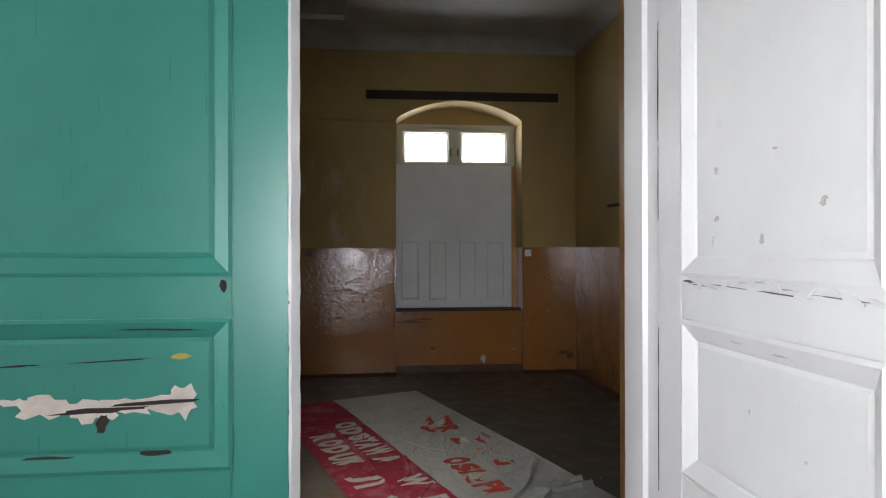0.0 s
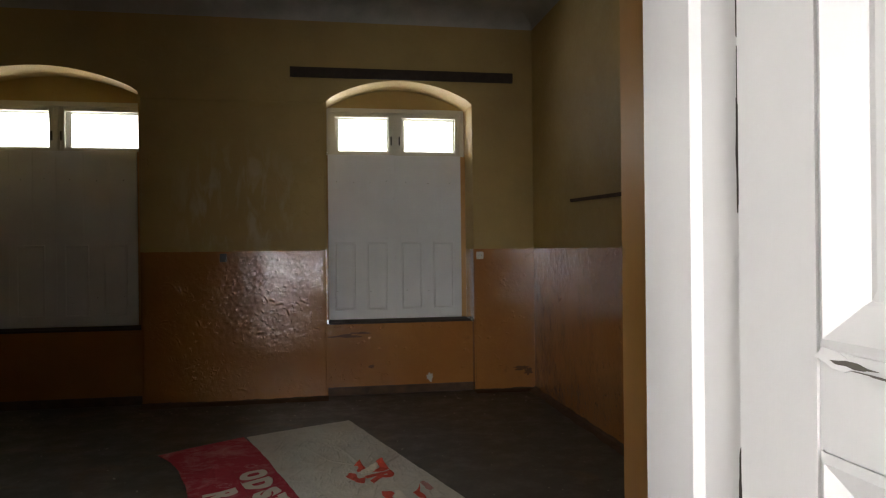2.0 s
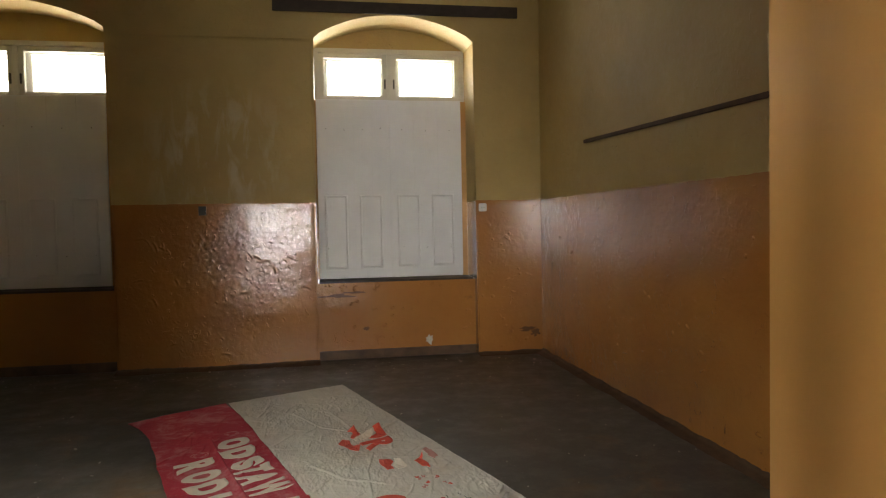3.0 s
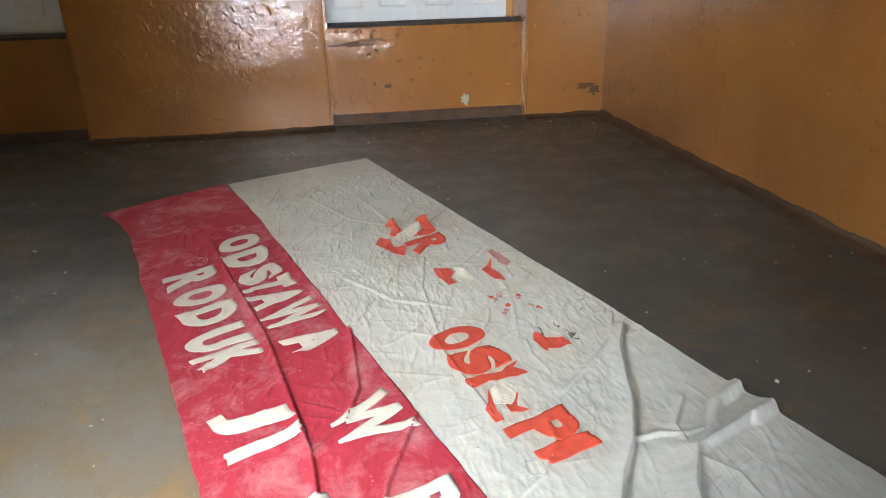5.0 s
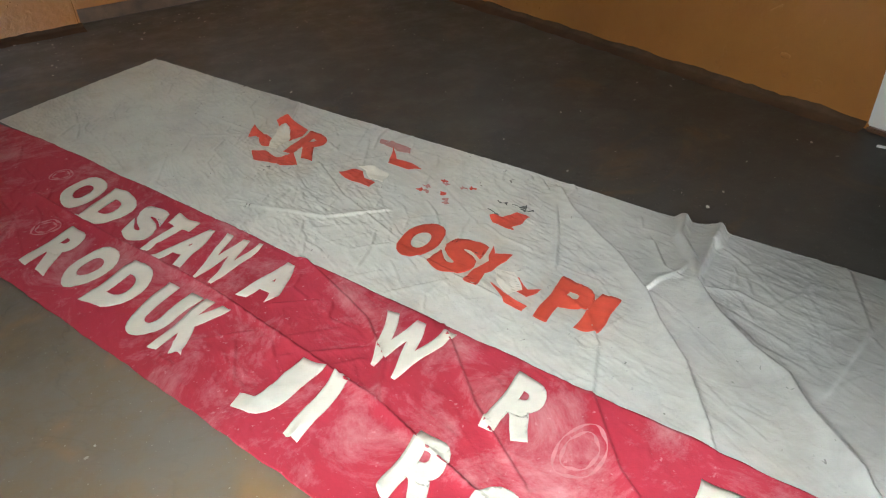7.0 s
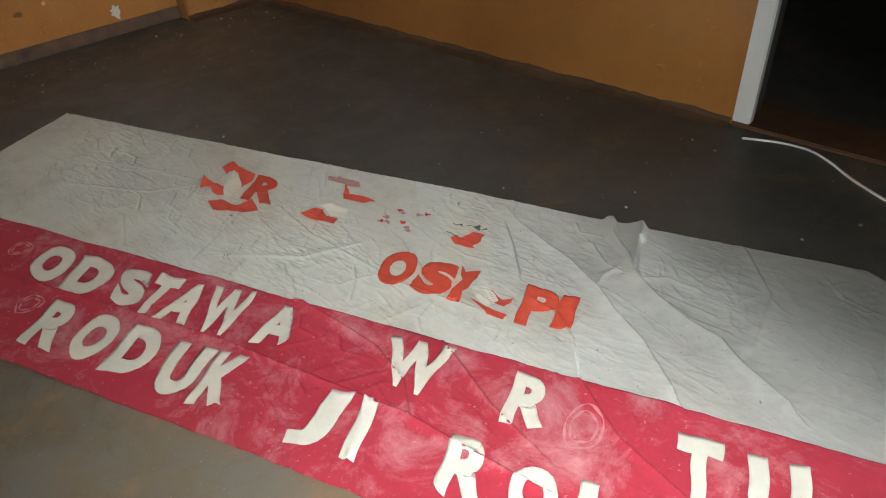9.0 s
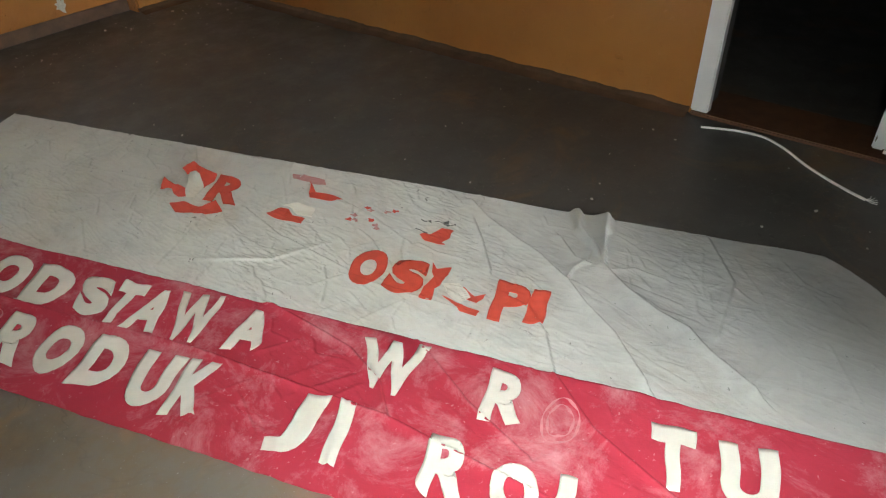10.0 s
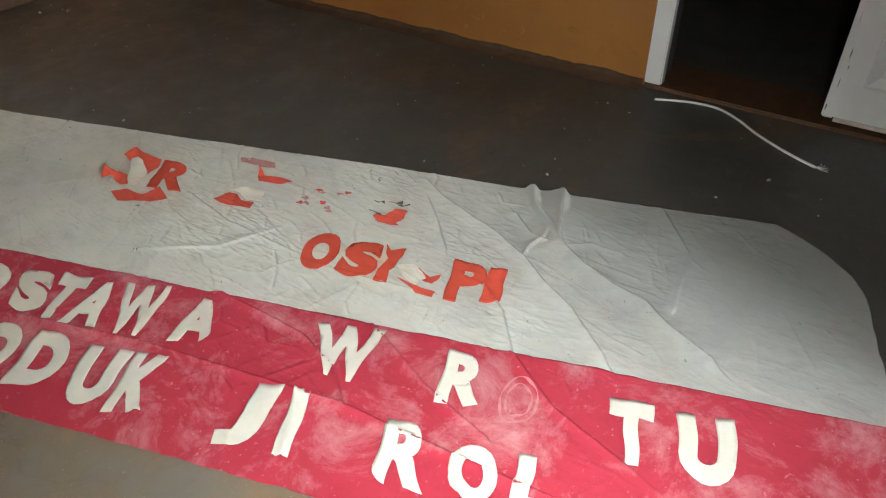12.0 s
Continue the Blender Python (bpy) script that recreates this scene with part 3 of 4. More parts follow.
shutter(-2.92, -2.13, 0.787, 2.61, YS, 3, "grimy white boarded shutter leaf closed over a window", 0.0, 0.115)

# supposed corridor window, never in view, around the added lamp
cw = empty("supposed_corridor_window", label="supposed white painted corridor window, out of view, around the added lamp", category="window", kind="structure")
part("window_frame", boxes((WX0, CB - 0.2, WZ0, WX0 + 0.06, CB - 0.12, WZ1), (WX1 - 0.06, CB - 0.2, WZ0, WX1, CB - 0.12, WZ1), (WX0 + 0.06, CB - 0.2, WZ1 - 0.06, WX1 - 0.06, CB - 0.12, WZ1), (WX0 + 0.06, CB - 0.2, WZ0, WX1 - 0.06, CB - 0.12, WZ0 + 0.06)), WHITE, cw)

# ---- doors ----


def leaf(name, w, h, m, face, back, label, rows, stile=0.15, t=0.042):
    """A panelled door leaf. Local x from the hinge, y into the leaf from its seen face, z up. rows: panels' bottom and top."""
    d = empty(name, m, label=label, category="door", kind="structure")
    part("stile", boxes((0, 0, 0, stile, t, h), bevel=0.004), face, d)
    part("stile", boxes((w - stile, 0, 0, w, t, h), bevel=0.004), face, d)
    zs = [0.0] + [z for r in rows for z in r] + [h]
    for z0, z1 in zip(zs[::2], zs[1::2]):
        part("rail", boxes((stile, 0.0006, z0, w - stile, t, z1), bevel=0.003), face, d)
    for z0, z1 in rows:
        r = (stile, z0, w - stile, z1)
        bm = bmesh.new()
        # moulding: a bead, a slope down and a quirk
        ring(bm, r, inset(r, 0.010), 0.001, -0.004)
        ring(bm, inset(r, 0.010), inset(r, 0.048), -0.004, 0.014)
        ring(bm, inset(r, 0.048), inset(r, 0.053), 0.014, 0.019)
        part("moulding", bm, face, d)
        bm = bmesh.new()
        q = inset(r, 0.053)
        vb = ring(bm, q, inset(q, 0.012), 0.019, 0.0145)
        bm.faces.new(vb)
        part("panel", bm, face, d)
        part("panel_back", boxes((r[0], 0.028, r[1], r[2], t - 0.006, r[3])), back, d)
    return d


def blot(bm, cx, cz, w, h, seed, y=-0.0012, wig=0.35, n=18, lean=0.0):
    rnd = random.Random(seed)
    vs = []
    for i in range(n):
        a = 2 * math.pi * i / n
        k = 1 + rnd.uniform(-wig, wig)
        vs.append(bm.verts.new((cx + 0.5 * w * k * math.cos(a), y, cz + 0.5 * h * k * math.sin(a) + lean * w * 0.5 * math.cos(a))))
    f = bm.faces.new(vs)
    e = bmesh.ops.extrude_face_region(bm, geom=[f])
    for v in [g for g in e["geom"] if isinstance(g, bmesh.types.BMVert)]:
        v.co.y += 0.0022


ROWS_P = [(0.18, 0.80), (0.905, 1.317), (1.43, 2.36)]
LW = 1.035
# the white inner face of the leaf that stands open into the corridor
white_leaf = leaf("door_1", LW, DOOR_H - 0.01, pose(JR - 0.001, 5.458, 0.01, 0, 0, -90) , WHITE, WHITE, "white painted panelled door leaf standing open, chipped", ROWS_P)
green_leaf = leaf("door_2", LW, DOOR_H - 0.01, pose(JL + 0.004, 5.462, 0.01, 0, 0, 0.9), GREEN, WHITE, "green painted panelled door leaf, closed, with flaking split panels", ROWS_P)
bm = bmesh.new()
rnd = random.Random(3)
rows = []
for i in range(61):
    z = (DOOR_H - 0.012) * i / 60
    a, b = rnd.uniform(-0.0015, 0.0015), rnd.uniform(-0.001, 0.0015)
    rows.append([bm.verts.new(p) for p in ((LW + 0.0005, 0.043, z), (LW - 0.0005 + a, -0.0008, z), (LW + 0.007 + b, 0.001, z), (LW + 0.027 + b, 0.036, z), (LW + 0.027 + b, 0.043, z))])
for a, b in zip(rows, rows[1:]):
    for k in range(5):
        bm.faces.new((a[k], a[(k + 1) % 5], b[(k + 1) % 5], b[k]))
part("leaf_edge", bm, WHITE, green_leaf, "white painted bevelled meeting edge, nicked")
bm = bmesh.new()
for i in range(9):
    blot(bm, LW + rnd.uniform(-0.006, 0.002), rnd.uniform(0.7, 2.2), rnd.uniform(0.002, 0.005), rnd.uniform(0.006, 0.03), 500 + i, -0.0022, 0.5, 10)
part("edge_nicks", bm, plain("dull_green_nick", (0.03, 0.12, 0.10), 0.6), green_leaf, "dark nicks along the edge")

# frame of the entrance
fr = empty("door_frame", label="white painted wooden door frame, brown towards the room", category="door frame", kind="structure")


def jamb(bm, x, s):
    pts = [(x, 5.722), (x, 5.575), (x + 0.012 * s, 5.562), (x + 0.020 * s, 5.47), (RV if s > 0 else JL - 0.1, 5.47), (RV if s > 0 else JL - 0.1, 5.722)]
    a = [bm.verts.new((px, py, 0)) for px, py in pts]
    b = [bm.verts.new((px, py, DOOR_H + 0.1)) for px, py in pts]
    bm.faces.new(a)
    bm.faces.new(b)
    for i in range(len(pts)):
        j = (i + 1) % len(pts)
        bm.faces.new((a[i], a[j], b[j], b[i]))


for x, s in ((JR, 1), (JL, -1)):
    bm = bmesh.new()
    jamb(bm, x, s)
    part("jamb", bm, WHITE, fr)
part("head", boxes((JL + 0.0005, 5.49, DOOR_H + 0.004, JR - 0.0005, 5.72, DOOR_H + 0.1)), WHITE, fr)

# side doorway: frame, one closed leaf, threshold
sf = empty("door_frame", label="white painted door frame of the side room", category="door frame", kind="structure")
part("jamb", boxes((EAST - 0.018, D1 - 0.085, 0.023, EAST + 0.035, D1 + 0.003, DH), bevel=0.006), WHITE, sf)
part("jamb", boxes((EAST - 0.018, D0 - 0.003, 0.023, EAST + 0.035, D0 + 0.085, DH), bevel=0.006), WHITE, sf)
part("head", boxes((EAST - 0.018, D0 - 0.003, DH + 0.001, EAST + 0.035, D1 + 0.003, DH + 0.09), bevel=0.006), WHITE, sf)
# rebate coloured dark for the shadow behind the jamb
part("rebate", boxes((EAST + 0.036, D1 - 0.06, 0.023, EAST + 0.2, D1 + 0.001, DH), bevel=0.004), DARKROOM, sf, "grey rebate behind the jamb, shadow put into its colour")
part("threshold", boxes((EAST - 0.03, D0, 0.001, EAST + 0.3, D1, 0.022), bevel=0.006), THRESH, sf, "worn brown wooden threshold")
side_leaf = leaf("door_3", 0.76, DH - 0.075, pose(EAST + 0.005, 7.115, 0.055, 0, 0, -90), WHITE, WHITE, "white painted panelled door leaf, closed, scuffed at the foot", [(0.16, 0.85), (0.98, 2.18)], stile=0.10)
part("astragal", boxes((-0.022, -0.016, 0.0, 0.03, -0.0005, DH - 0.08), bevel=0.006), WHITE, side_leaf)
bm = bmesh.new()
for i, (x, z, w, h) in enumerate([(0.005, 0.16, 0.012, 0.05), (0.012, 0.30, 0.010, 0.09), (-0.012, 0.05, 0.012, 0.03), (0.0, 0.45, 0.006, 0.05), (0.02, 0.24, 0.008, 0.03), (-0.008, 0.62, 0.008, 0.04), (0.01, 0.95, 0.01, 0.06)]):
    blot(bm, x, z, w * 0.45, h * 0.8, 700 + i, -0.0172, 0.5, 12)
part("chips", bm, plain("dark_chipped_edge", (0.22, 0.19, 0.16), 0.8), side_leaf, "dark chips along the meeting edge")
part("foot_strip", boxes((0.03, -0.004, -0.018, 0.76, 0.03, -0.001)), BARE, side_leaf, "bare wood at the worn foot")


G0 = -(JL + 0.004)
PY = 0.0145 - 0.0025   # just proud of the recessed panel field


def gx(x):
    return x + G0


bm = bmesh.new()
for i, (x, z, w, h) in enumerate([(-1.31, 1.085, 0.14, 0.055), (-1.20, 1.072, 0.13, 0.06), (-1.09, 1.083, 0.16, 0.045), (-1.0, 1.088, 0.14, 0.055), (-0.955, 1.092, 0.07, 0.085), (-1.38, 1.098, 0.10, 0.018)]):
    blot(bm, gx(x), z, w, h, 10 + i, PY)
part("flaked_patch", bm, BARE, green_leaf, "pale bare patch where the paint has flaked")
bm = bmesh.new()
for i, (x, z, w, h, l) in enumerate([(-1.17, 1.072, 0.24, 0.014, 0.05), (-1.02, 1.09, 0.24, 0.010, 0.05), (-1.16, 1.035, 0.035, 0.05, 0.7), (-1.30, 0.945, 0.14, 0.018, 0.02), (-1.03, 0.955, 0.10, 0.014, -0.03), (-1.38, 1.195, 0.12, 0.006, 0.04), (-1.13, 1.205, 0.20, 0.004, 0.05), (-0.845, 1.405, 0.022, 0.034, 0), (-1.0, 1.288, 0.22, 0.005, -0.02)]):
    blot(bm, gx(x), z, w, h, 40 + i, PY - 0.0012 if z < 1.26 else -0.0052, 0.3, 14, l)
part("split", bm, SPLIT, green_leaf, "dark split in the wood")
bm = bmesh.new()
blot(bm, gx(-0.96), 1.213, 0.06, 0.014, 71, PY, 0.25)
part("flaked_patch", bm, plain("yellow_old_paint", (0.38, 0.30, 0.05), 0.6), green_leaf, "spot of older yellow paint")

# chips and cracks, coloured grey to draw their shadow lines
bm = bmesh.new()
rnd = random.Random(5)
for i, (y, z, w, h, l) in enumerate([(5.14, 1.584, 0.038, 0.016, 0.0), (5.16, 1.53, 0.006, 0.04, 0.2), (5.1, 1.425, 0.14, 0.004, -0.02), (4.98, 1.437, 0.16, 0.005, 0.03), (4.84, 1.43, 0.12, 0.005, -0.03), (4.94, 1.44, 0.07, 0.004, 0.1), (5.03, 1.30, 0.06, 0.003, 0), (4.86, 1.295, 0.1, 0.003, 0), (5.145, 1.70, 0.02, 0.03, 0), (4.9, 1.72, 0.03, 0.008, 0), (4.95, 1.53, 0.02, 0.03, 0.3), (5.0, 1.15, 0.01, 0.016, 0), (4.8, 1.1, 0.012, 0.01, 0), (4.75, 1.6, 0.03, 0.02, 0.4)]):
    proud = 0.0135 if (0.97 < z < 1.25 or z > 1.5) else -0.0008
    blot(bm, 5.458 - y, z - 0.01, w * 0.7, h * 0.7, 90 + i, proud - 0.002, 0.55, 12, l)
part("chips", bm, plain("chip_shadow_grey", (0.52, 0.505, 0.495), 0.7), white_leaf, "chips and cracks in the paint, shadow lines put into their grey")
bm = bmesh.new()
for i, (z, w) in enumerate([(0.55, 0.3), (0.98, 0.25), (1.2, 0.12), (1.66, 0.2), (1.95, 0.3), (0.3, 0.2)]):
    blot(bm, 0.0035, z, 0.005, w, 120 + i, -0.001, 0.5, 16)
part("hinge_gap_chips", bm, SPLIT, white_leaf, "dark chipped line along the hinge side")

bm = bmesh.new()
for i, (x, z, w, h) in enumerate([(0.20, 1.428, 0.05, 0.010), (0.27, 1.421, 0.10, 0.004), (0.42, 1.424, 0.12, 0.003), (0.60, 1.420, 0.16, 0.005), (0.78, 1.423, 0.12, 0.004)]):
    blot(bm, x, z - 0.01, w * 1.1, h * 0.55, 600 + i, -0.0055, 0.4, 14, -0.03)
part("split", bm, plain("grey_split_wood", (0.13, 0.115, 0.10), 0.9), white_leaf, "dark split under the broken bead")
# curled flakes along the broken bead under the upper panel
rnd = random.Random(21)
for i in range(13):
    x = 0.19 + i * 0.062 + rnd.uniform(-0.01, 0.01)
    bm = bmesh.new()
    w, h = rnd.uniform(0.035, 0.075), rnd.uniform(0.010, 0.026)
    blot(bm, 0, 0, w, h, 300 + i, 0.0, 0.4, 11)
    ob = part("paint_flake", bm, WHITE, white_leaf, "peeling white paint flake")
    ob.matrix_local = pose(x, -0.004 - 0.002 * (i % 3), 1.418 + rnd.uniform(-0.008, 0.012), rnd.uniform(-35, 35), rnd.uniform(-12, 12), rnd.uniform(-8, 8))

# ---- fittings ----
r = empty("curtain_rail", label="dark brown wooden curtain rail board over the window", category="curtain rail")
part("board", boxes((-0.515, NORTH - 0.05, 3.335, 1.845, NORTH - 0.022, 3.44), bevel=0.004), WOOD, r)
for x in (-0.3, 1.6):
    part("bracket", boxes((x - 0.02, NORTH - 0.0215, 3.36, x + 0.02, NORTH - 0.001, 3.42)), BRASS, r)

b = empty("wall_batten", label="thin dark wooden batten fixed along the wall", category="batten")
ob = part("rail", boxes((-0.020, -1.28, -0.015, 0, 1.28, 0.015), bevel=0.004), BATTEN, b)
ob.matrix_local = pose(EAST - 0.001, 9.41, 1.95, 1.4, 0, 0)
part("end_block", boxes((EAST - 0.03, 8.11, 1.87, EAST - 0.001, 8.15, 1.955), bevel=0.003), WOOD, b)

s = empty("power_socket", label="small off-white wall socket above the dado", category="socket")
part("plate", boxes((1.43, NORTH - 0.016, 1.435, 1.51, NORTH - 0.001, 1.515), bevel=0.006), PLASTIC, s)
bm = bmesh.new()
for x in (1.458, 1.482):
    bmesh.ops.create_cone(bm, cap_ends=True, segments=10, radius1=0.004, radius2=0.004, depth=0.003, matrix=pose(x, NORTH - 0.0165, 1.475, 90))
part("pin_holes", bm, BAKELITE, s)

s = empty("junction_box", label="dark broken junction box on the glossy dado", category="junction box")
part("body", boxes((-1.235, NORTH - 0.035, 1.43, -1.15, NORTH - 0.001, 1.53), bevel=0.008), BAKELITE, s)
part("cover", boxes((-1.225, NORTH - 0.042, 1.44, -1.16, NORTH - 0.0355, 1.5), bevel=0.003), BAKELITE, s)

# unlit fluorescent lamp under the ceiling
f = empty("ceiling_lamp", label="unlit grey twin-tube fluorescent ceiling lamp", category="ceiling lamp")
LX0, LX1, LY, LZ = -2.1, -0.69, 10.5, 3.87
part("housing", boxes((LX0, LY - 0.08, LZ, LX1, LY + 0.08, TOP + 0.157), bevel=0.01), METAL, f)
for y in (LY - 0.045, LY + 0.045):
    bm = bmesh.new()
    tube(bm, [(LX0 + 0.03, y, LZ - 0.028), (LX1 - 0.03, y, LZ - 0.028)], 0.013, 12)
    part("lamp_tube", bm, TUBE, f, smooth=True)
for x in (LX0 + 0.001, LX1 - 0.026):
    part("lamp_holder", boxes((x, LY - 0.07, LZ - 0.05, x + 0.025, LY + 0.07, LZ - 0.001), bevel=0.005), METAL, f)

# plaster scar on the parapet
bm = bmesh.new()
blot(bm, 0.93, 0.16, 0.085, 0.10, 7, NORTH + 0.126, 0.4, 16)
tagged(finish("plaster_scar", bm, CHIP), "bare white plaster scar on the parapet", "plaster scar", kind="structure")

# blisters and scuffs in the oil paint
bm = bmesh.new()
rnd = random.Random(31)


def blister(x, y, z, nx, ny):
    w, h = rnd.uniform(0.008, 0.032), rnd.uniform(0.006, 0.018)
    m = Matrix.Translation((x, y, z)) @ Matrix.Rotation(math.atan2(nx, -ny), 4, "Z") @ Matrix.Rotation(rnd.uniform(-0.9, 0.9), 4, "Y") @ Matrix.Diagonal((w, 0.008, h, 1))
    bmesh.ops.create_icosphere(bm, subdivisions=2, radius=1.0, matrix=m)


for i in range(26):
    blister(rnd.uniform(-0.1, 1.36), NORTH + 0.13, 0.74 - 0.5 * rnd.random() ** 2, 0, -1)
for i in range(14):
    blister(rnd.uniform(1.46, 2.0), NORTH, rnd.uniform(0.1, 1.4), 0, -1)
for i in range(18):
    blister(EAST, rnd.uniform(8.1, 11.7), rnd.uniform(0.08, 1.4), 1, 0)
tagged(finish("paint_blisters", bm, WALL, True), "glossy blisters in the brown oil paint", "paint blister", kind="stuff")
bm = bmesh.new()
for i, (x, z, w, h) in enumerate([(1.93, 0.24, 0.16, 0.04), (2.0, 0.2, 0.08, 0.07)]):
    blot(bm, x, z, w, h, 400 + i, NORTH - 0.0012, 0.5, 20)
for i, (x, z, w, h) in enumerate([(0.02, 0.63, 0.3, 0.035), (0.2, 0.66, 0.2, 0.02), (0.3, 0.3, 0.06, 0.04)]):
    blot(bm, x, z, w, h, 410 + i, NORTH + 0.1288, 0.5, 20)
tagged(finish("wall_scuffs", bm, plain("dark_scuff", (0.14, 0.055, 0.015), 0.95)), "dark scuffs where the oil paint has worn", "scuff", kind="structure")

# white cable from the doorway over the floor
ctrl = [(1.938, 7.852), (1.974, 7.762), (1.997, 7.684), (2.001, 7.570), (1.939, 7.455), (1.847, 7.347), (1.775, 7.240), (1.721, 7.142), (1.683, 7.056)]
pts = []
for i in range(len(ctrl) - 1):
    p0, p1, p2, p3 = (Vector(ctrl[max(0, min(len(ctrl) - 1, j))]) for j in (i - 1, i, i + 1, i + 2))
    for k in range(6):
        t = k / 6
        q = 0.5 * ((2 * p1) + (p2 - p0) * t + (2 * p0 - 5 * p1 + 4 * p2 - p3) * t * t + (3 * p1 - p0 - 3 * p2 + p3) * t ** 3)
        pts.append((q.x, q.y, 0.0065))
bm = bmesh.new()
tube(bm, pts, 0.006, 8)
for i in range(5):
    a = -2.0 + 0.35 * i
    x, y, z = pts[-1]
    tube(bm, [(x, y, z), (x + 0.03 * math.cos(a), y + 0.03 * math.sin(a), 0.006), (x + 0.05 * math.cos(a + 0.3), y + 0.05 * math.sin(a + 0.3), 0.003)], 0.0015, 5)
tagged(finish("cable", bm, PLASTIC, True), "loose white cable lying on the floor by the doorway", "cable")

# ---- the banner ----
BO, BU, BV = Vector((0.025, 10.931)), Vector((0.30, -0.954)).normalized(), Vector((-0.954, -0.30)).normalized()
FOLDS = [
    ([(2.66, 0.10), (2.76, 0.20), (2.89, 0.29), (3.0, 0.36), (3.15, 0.49), (3.23, 0.59), (3.35, 0.71), (3.43, 0.83), (3.46, 0.87)], 0.027, 0.015),
    ([(3.20, -0.02), (3.23, 0.2), (3.25, 0.36), (3.35, 0.47), (3.47, 0.56), (3.57, 0.61), (3.64, 0.70), (3.71, 0.76), (3.77, 0.81)], 0.030, 0.016),
    ([(3.08, -0.02), (3.12, 0.15), (3.20, 0.25), (3.24, 0.34)], 0.028, 0.017),
    ([(3.195, -0.03), (3.215, 0.06), (3.22, 0.12)], 0.033, 0.020),
    ([(3.07, -0.03), (3.09, 0.05), (3.11, 0.10)], 0.026, 0.020),
    ([(3.20, 0.25), (3.19, 0.33), (3.15, 0.40), (3.13, 0.50)], 0.014, 0.012),
    ([(3.25, 0.37), (3.36, 0.33), (3.47, 0.36)], 0.010, 0.012),
    ([(2.55, 0.05), (2.68, 0.17), (2.78, 0.34), (2.86, 0.5)], 0.010, 0.012),
    ([(2.95, 0.62), (3.05, 0.66), (3.13, 0.76), (3.2, 0.93)], 0.008, 0.012),
    ([(3.06, 0.22), (3.14, 0.33), (3.25, 0.37)], 0.012, 0.014),
    ([(1.2, 0.02), (1.42, 0.30), (1.10, 0.52), (0.7, 0.6)], 0.006, 0.012),
    ([(0.75, 0.36), (1.0, 0.35), (1.25, 0.36)], 0.007, 0.010),
    ([(2.2, 0.55), (2.05, 0.70), (1.75, 0.80)], 0.008, 0.014),
    ([(2.45, 0.70), (2.65, 0.72), (2.85, 0.74)], 0.007, 0.010),
    ([(1.75, 0.42), (2.0, 0.55), (2.35, 0.66)], 0.006, 0.010),
    ([(3.6, 0.05), (3.7, 0.3), (3.66, 0.6)], 0.006, 0.014),
    ([(1.0, 1.20), (1.53, 1.205), (2.07, 1.195), (2.39, 1.22), (2.78, 1.25), (3.1, 1.32), (3.5, 1.40)], 0.015, 0.010),
    ([(2.18, 0.92), (2.55, 1.03), (2.7, 1.13), (2.78, 1.25)], 0.013, 0.009),
    ([(3.2, 0.93), (3.35, 1.1), (3.6, 1.26), (3.8, 1.4)], 0.013, 0.009),
    ([(2.75, 0.93), (2.98, 1.12), (3.2, 1.25)], 0.011, 0.009),
    ([(0.9, 1.30), (1.1, 1.33), (1.3, 1.52)], 0.006, 0.010),
]


CREASES = []
_r = random.Random(77)
for _i in range(330):
    if _i < 265:
        _u, _v, _a = _r.uniform(0.3, 4.1), _r.uniform(0.05, 0.88), math.radians(_r.choice((22, 30, 38, -55, 75)) + _r.uniform(-14, 14))
        _h, _w = _r.uniform(0.0016, 0.0048), _r.uniform(0.0045, 0.008)
    else:
        _u, _v, _a = _r.uniform(0.6, 4.1), _r.uniform(1.0, 1.5), math.radians(_r.choice((20, 32, -40)) + _r.uniform(-10, 10))
        _h, _w = _r.uniform(0.002, 0.0045), _r.uniform(0.005, 0.007)
    _h *= 0.55 if _u > 2.7 else 1.0
    _l = _r.uniform(0.03, 0.12) if _i % 4 else _r.uniform(0.15, 0.34)
    _b = _r.uniform(-0.03, 0.03)
    if not _i % 4:
        _h, _w, _b = _h * 0.55, _w * 1.3, _b * 2
    CREASES.append(([(_u - _l * math.cos(_a), _v - _l * math.sin(_a)), (_u + _b, _v - _b), (_u + _l * math.cos(_a), _v + _l * math.sin(_a))], _h, _w))


def seg_dist(u, v, a, b):
    """Distances of points to a segment, with their side of it."""
    d = (b[0] - a[0], b[1] - a[1])
    q = d[0] ** 2 + d[1] ** 2
    t = np.clip(((u - a[0]) * d[0] + (v - a[1]) * d[1]) / q, 0, 1)
    du, dv = u - a[0] - t * d[0], v - a[1] - t * d[1]
    return np.hypot(du, dv), du * d[1] - dv * d[0]


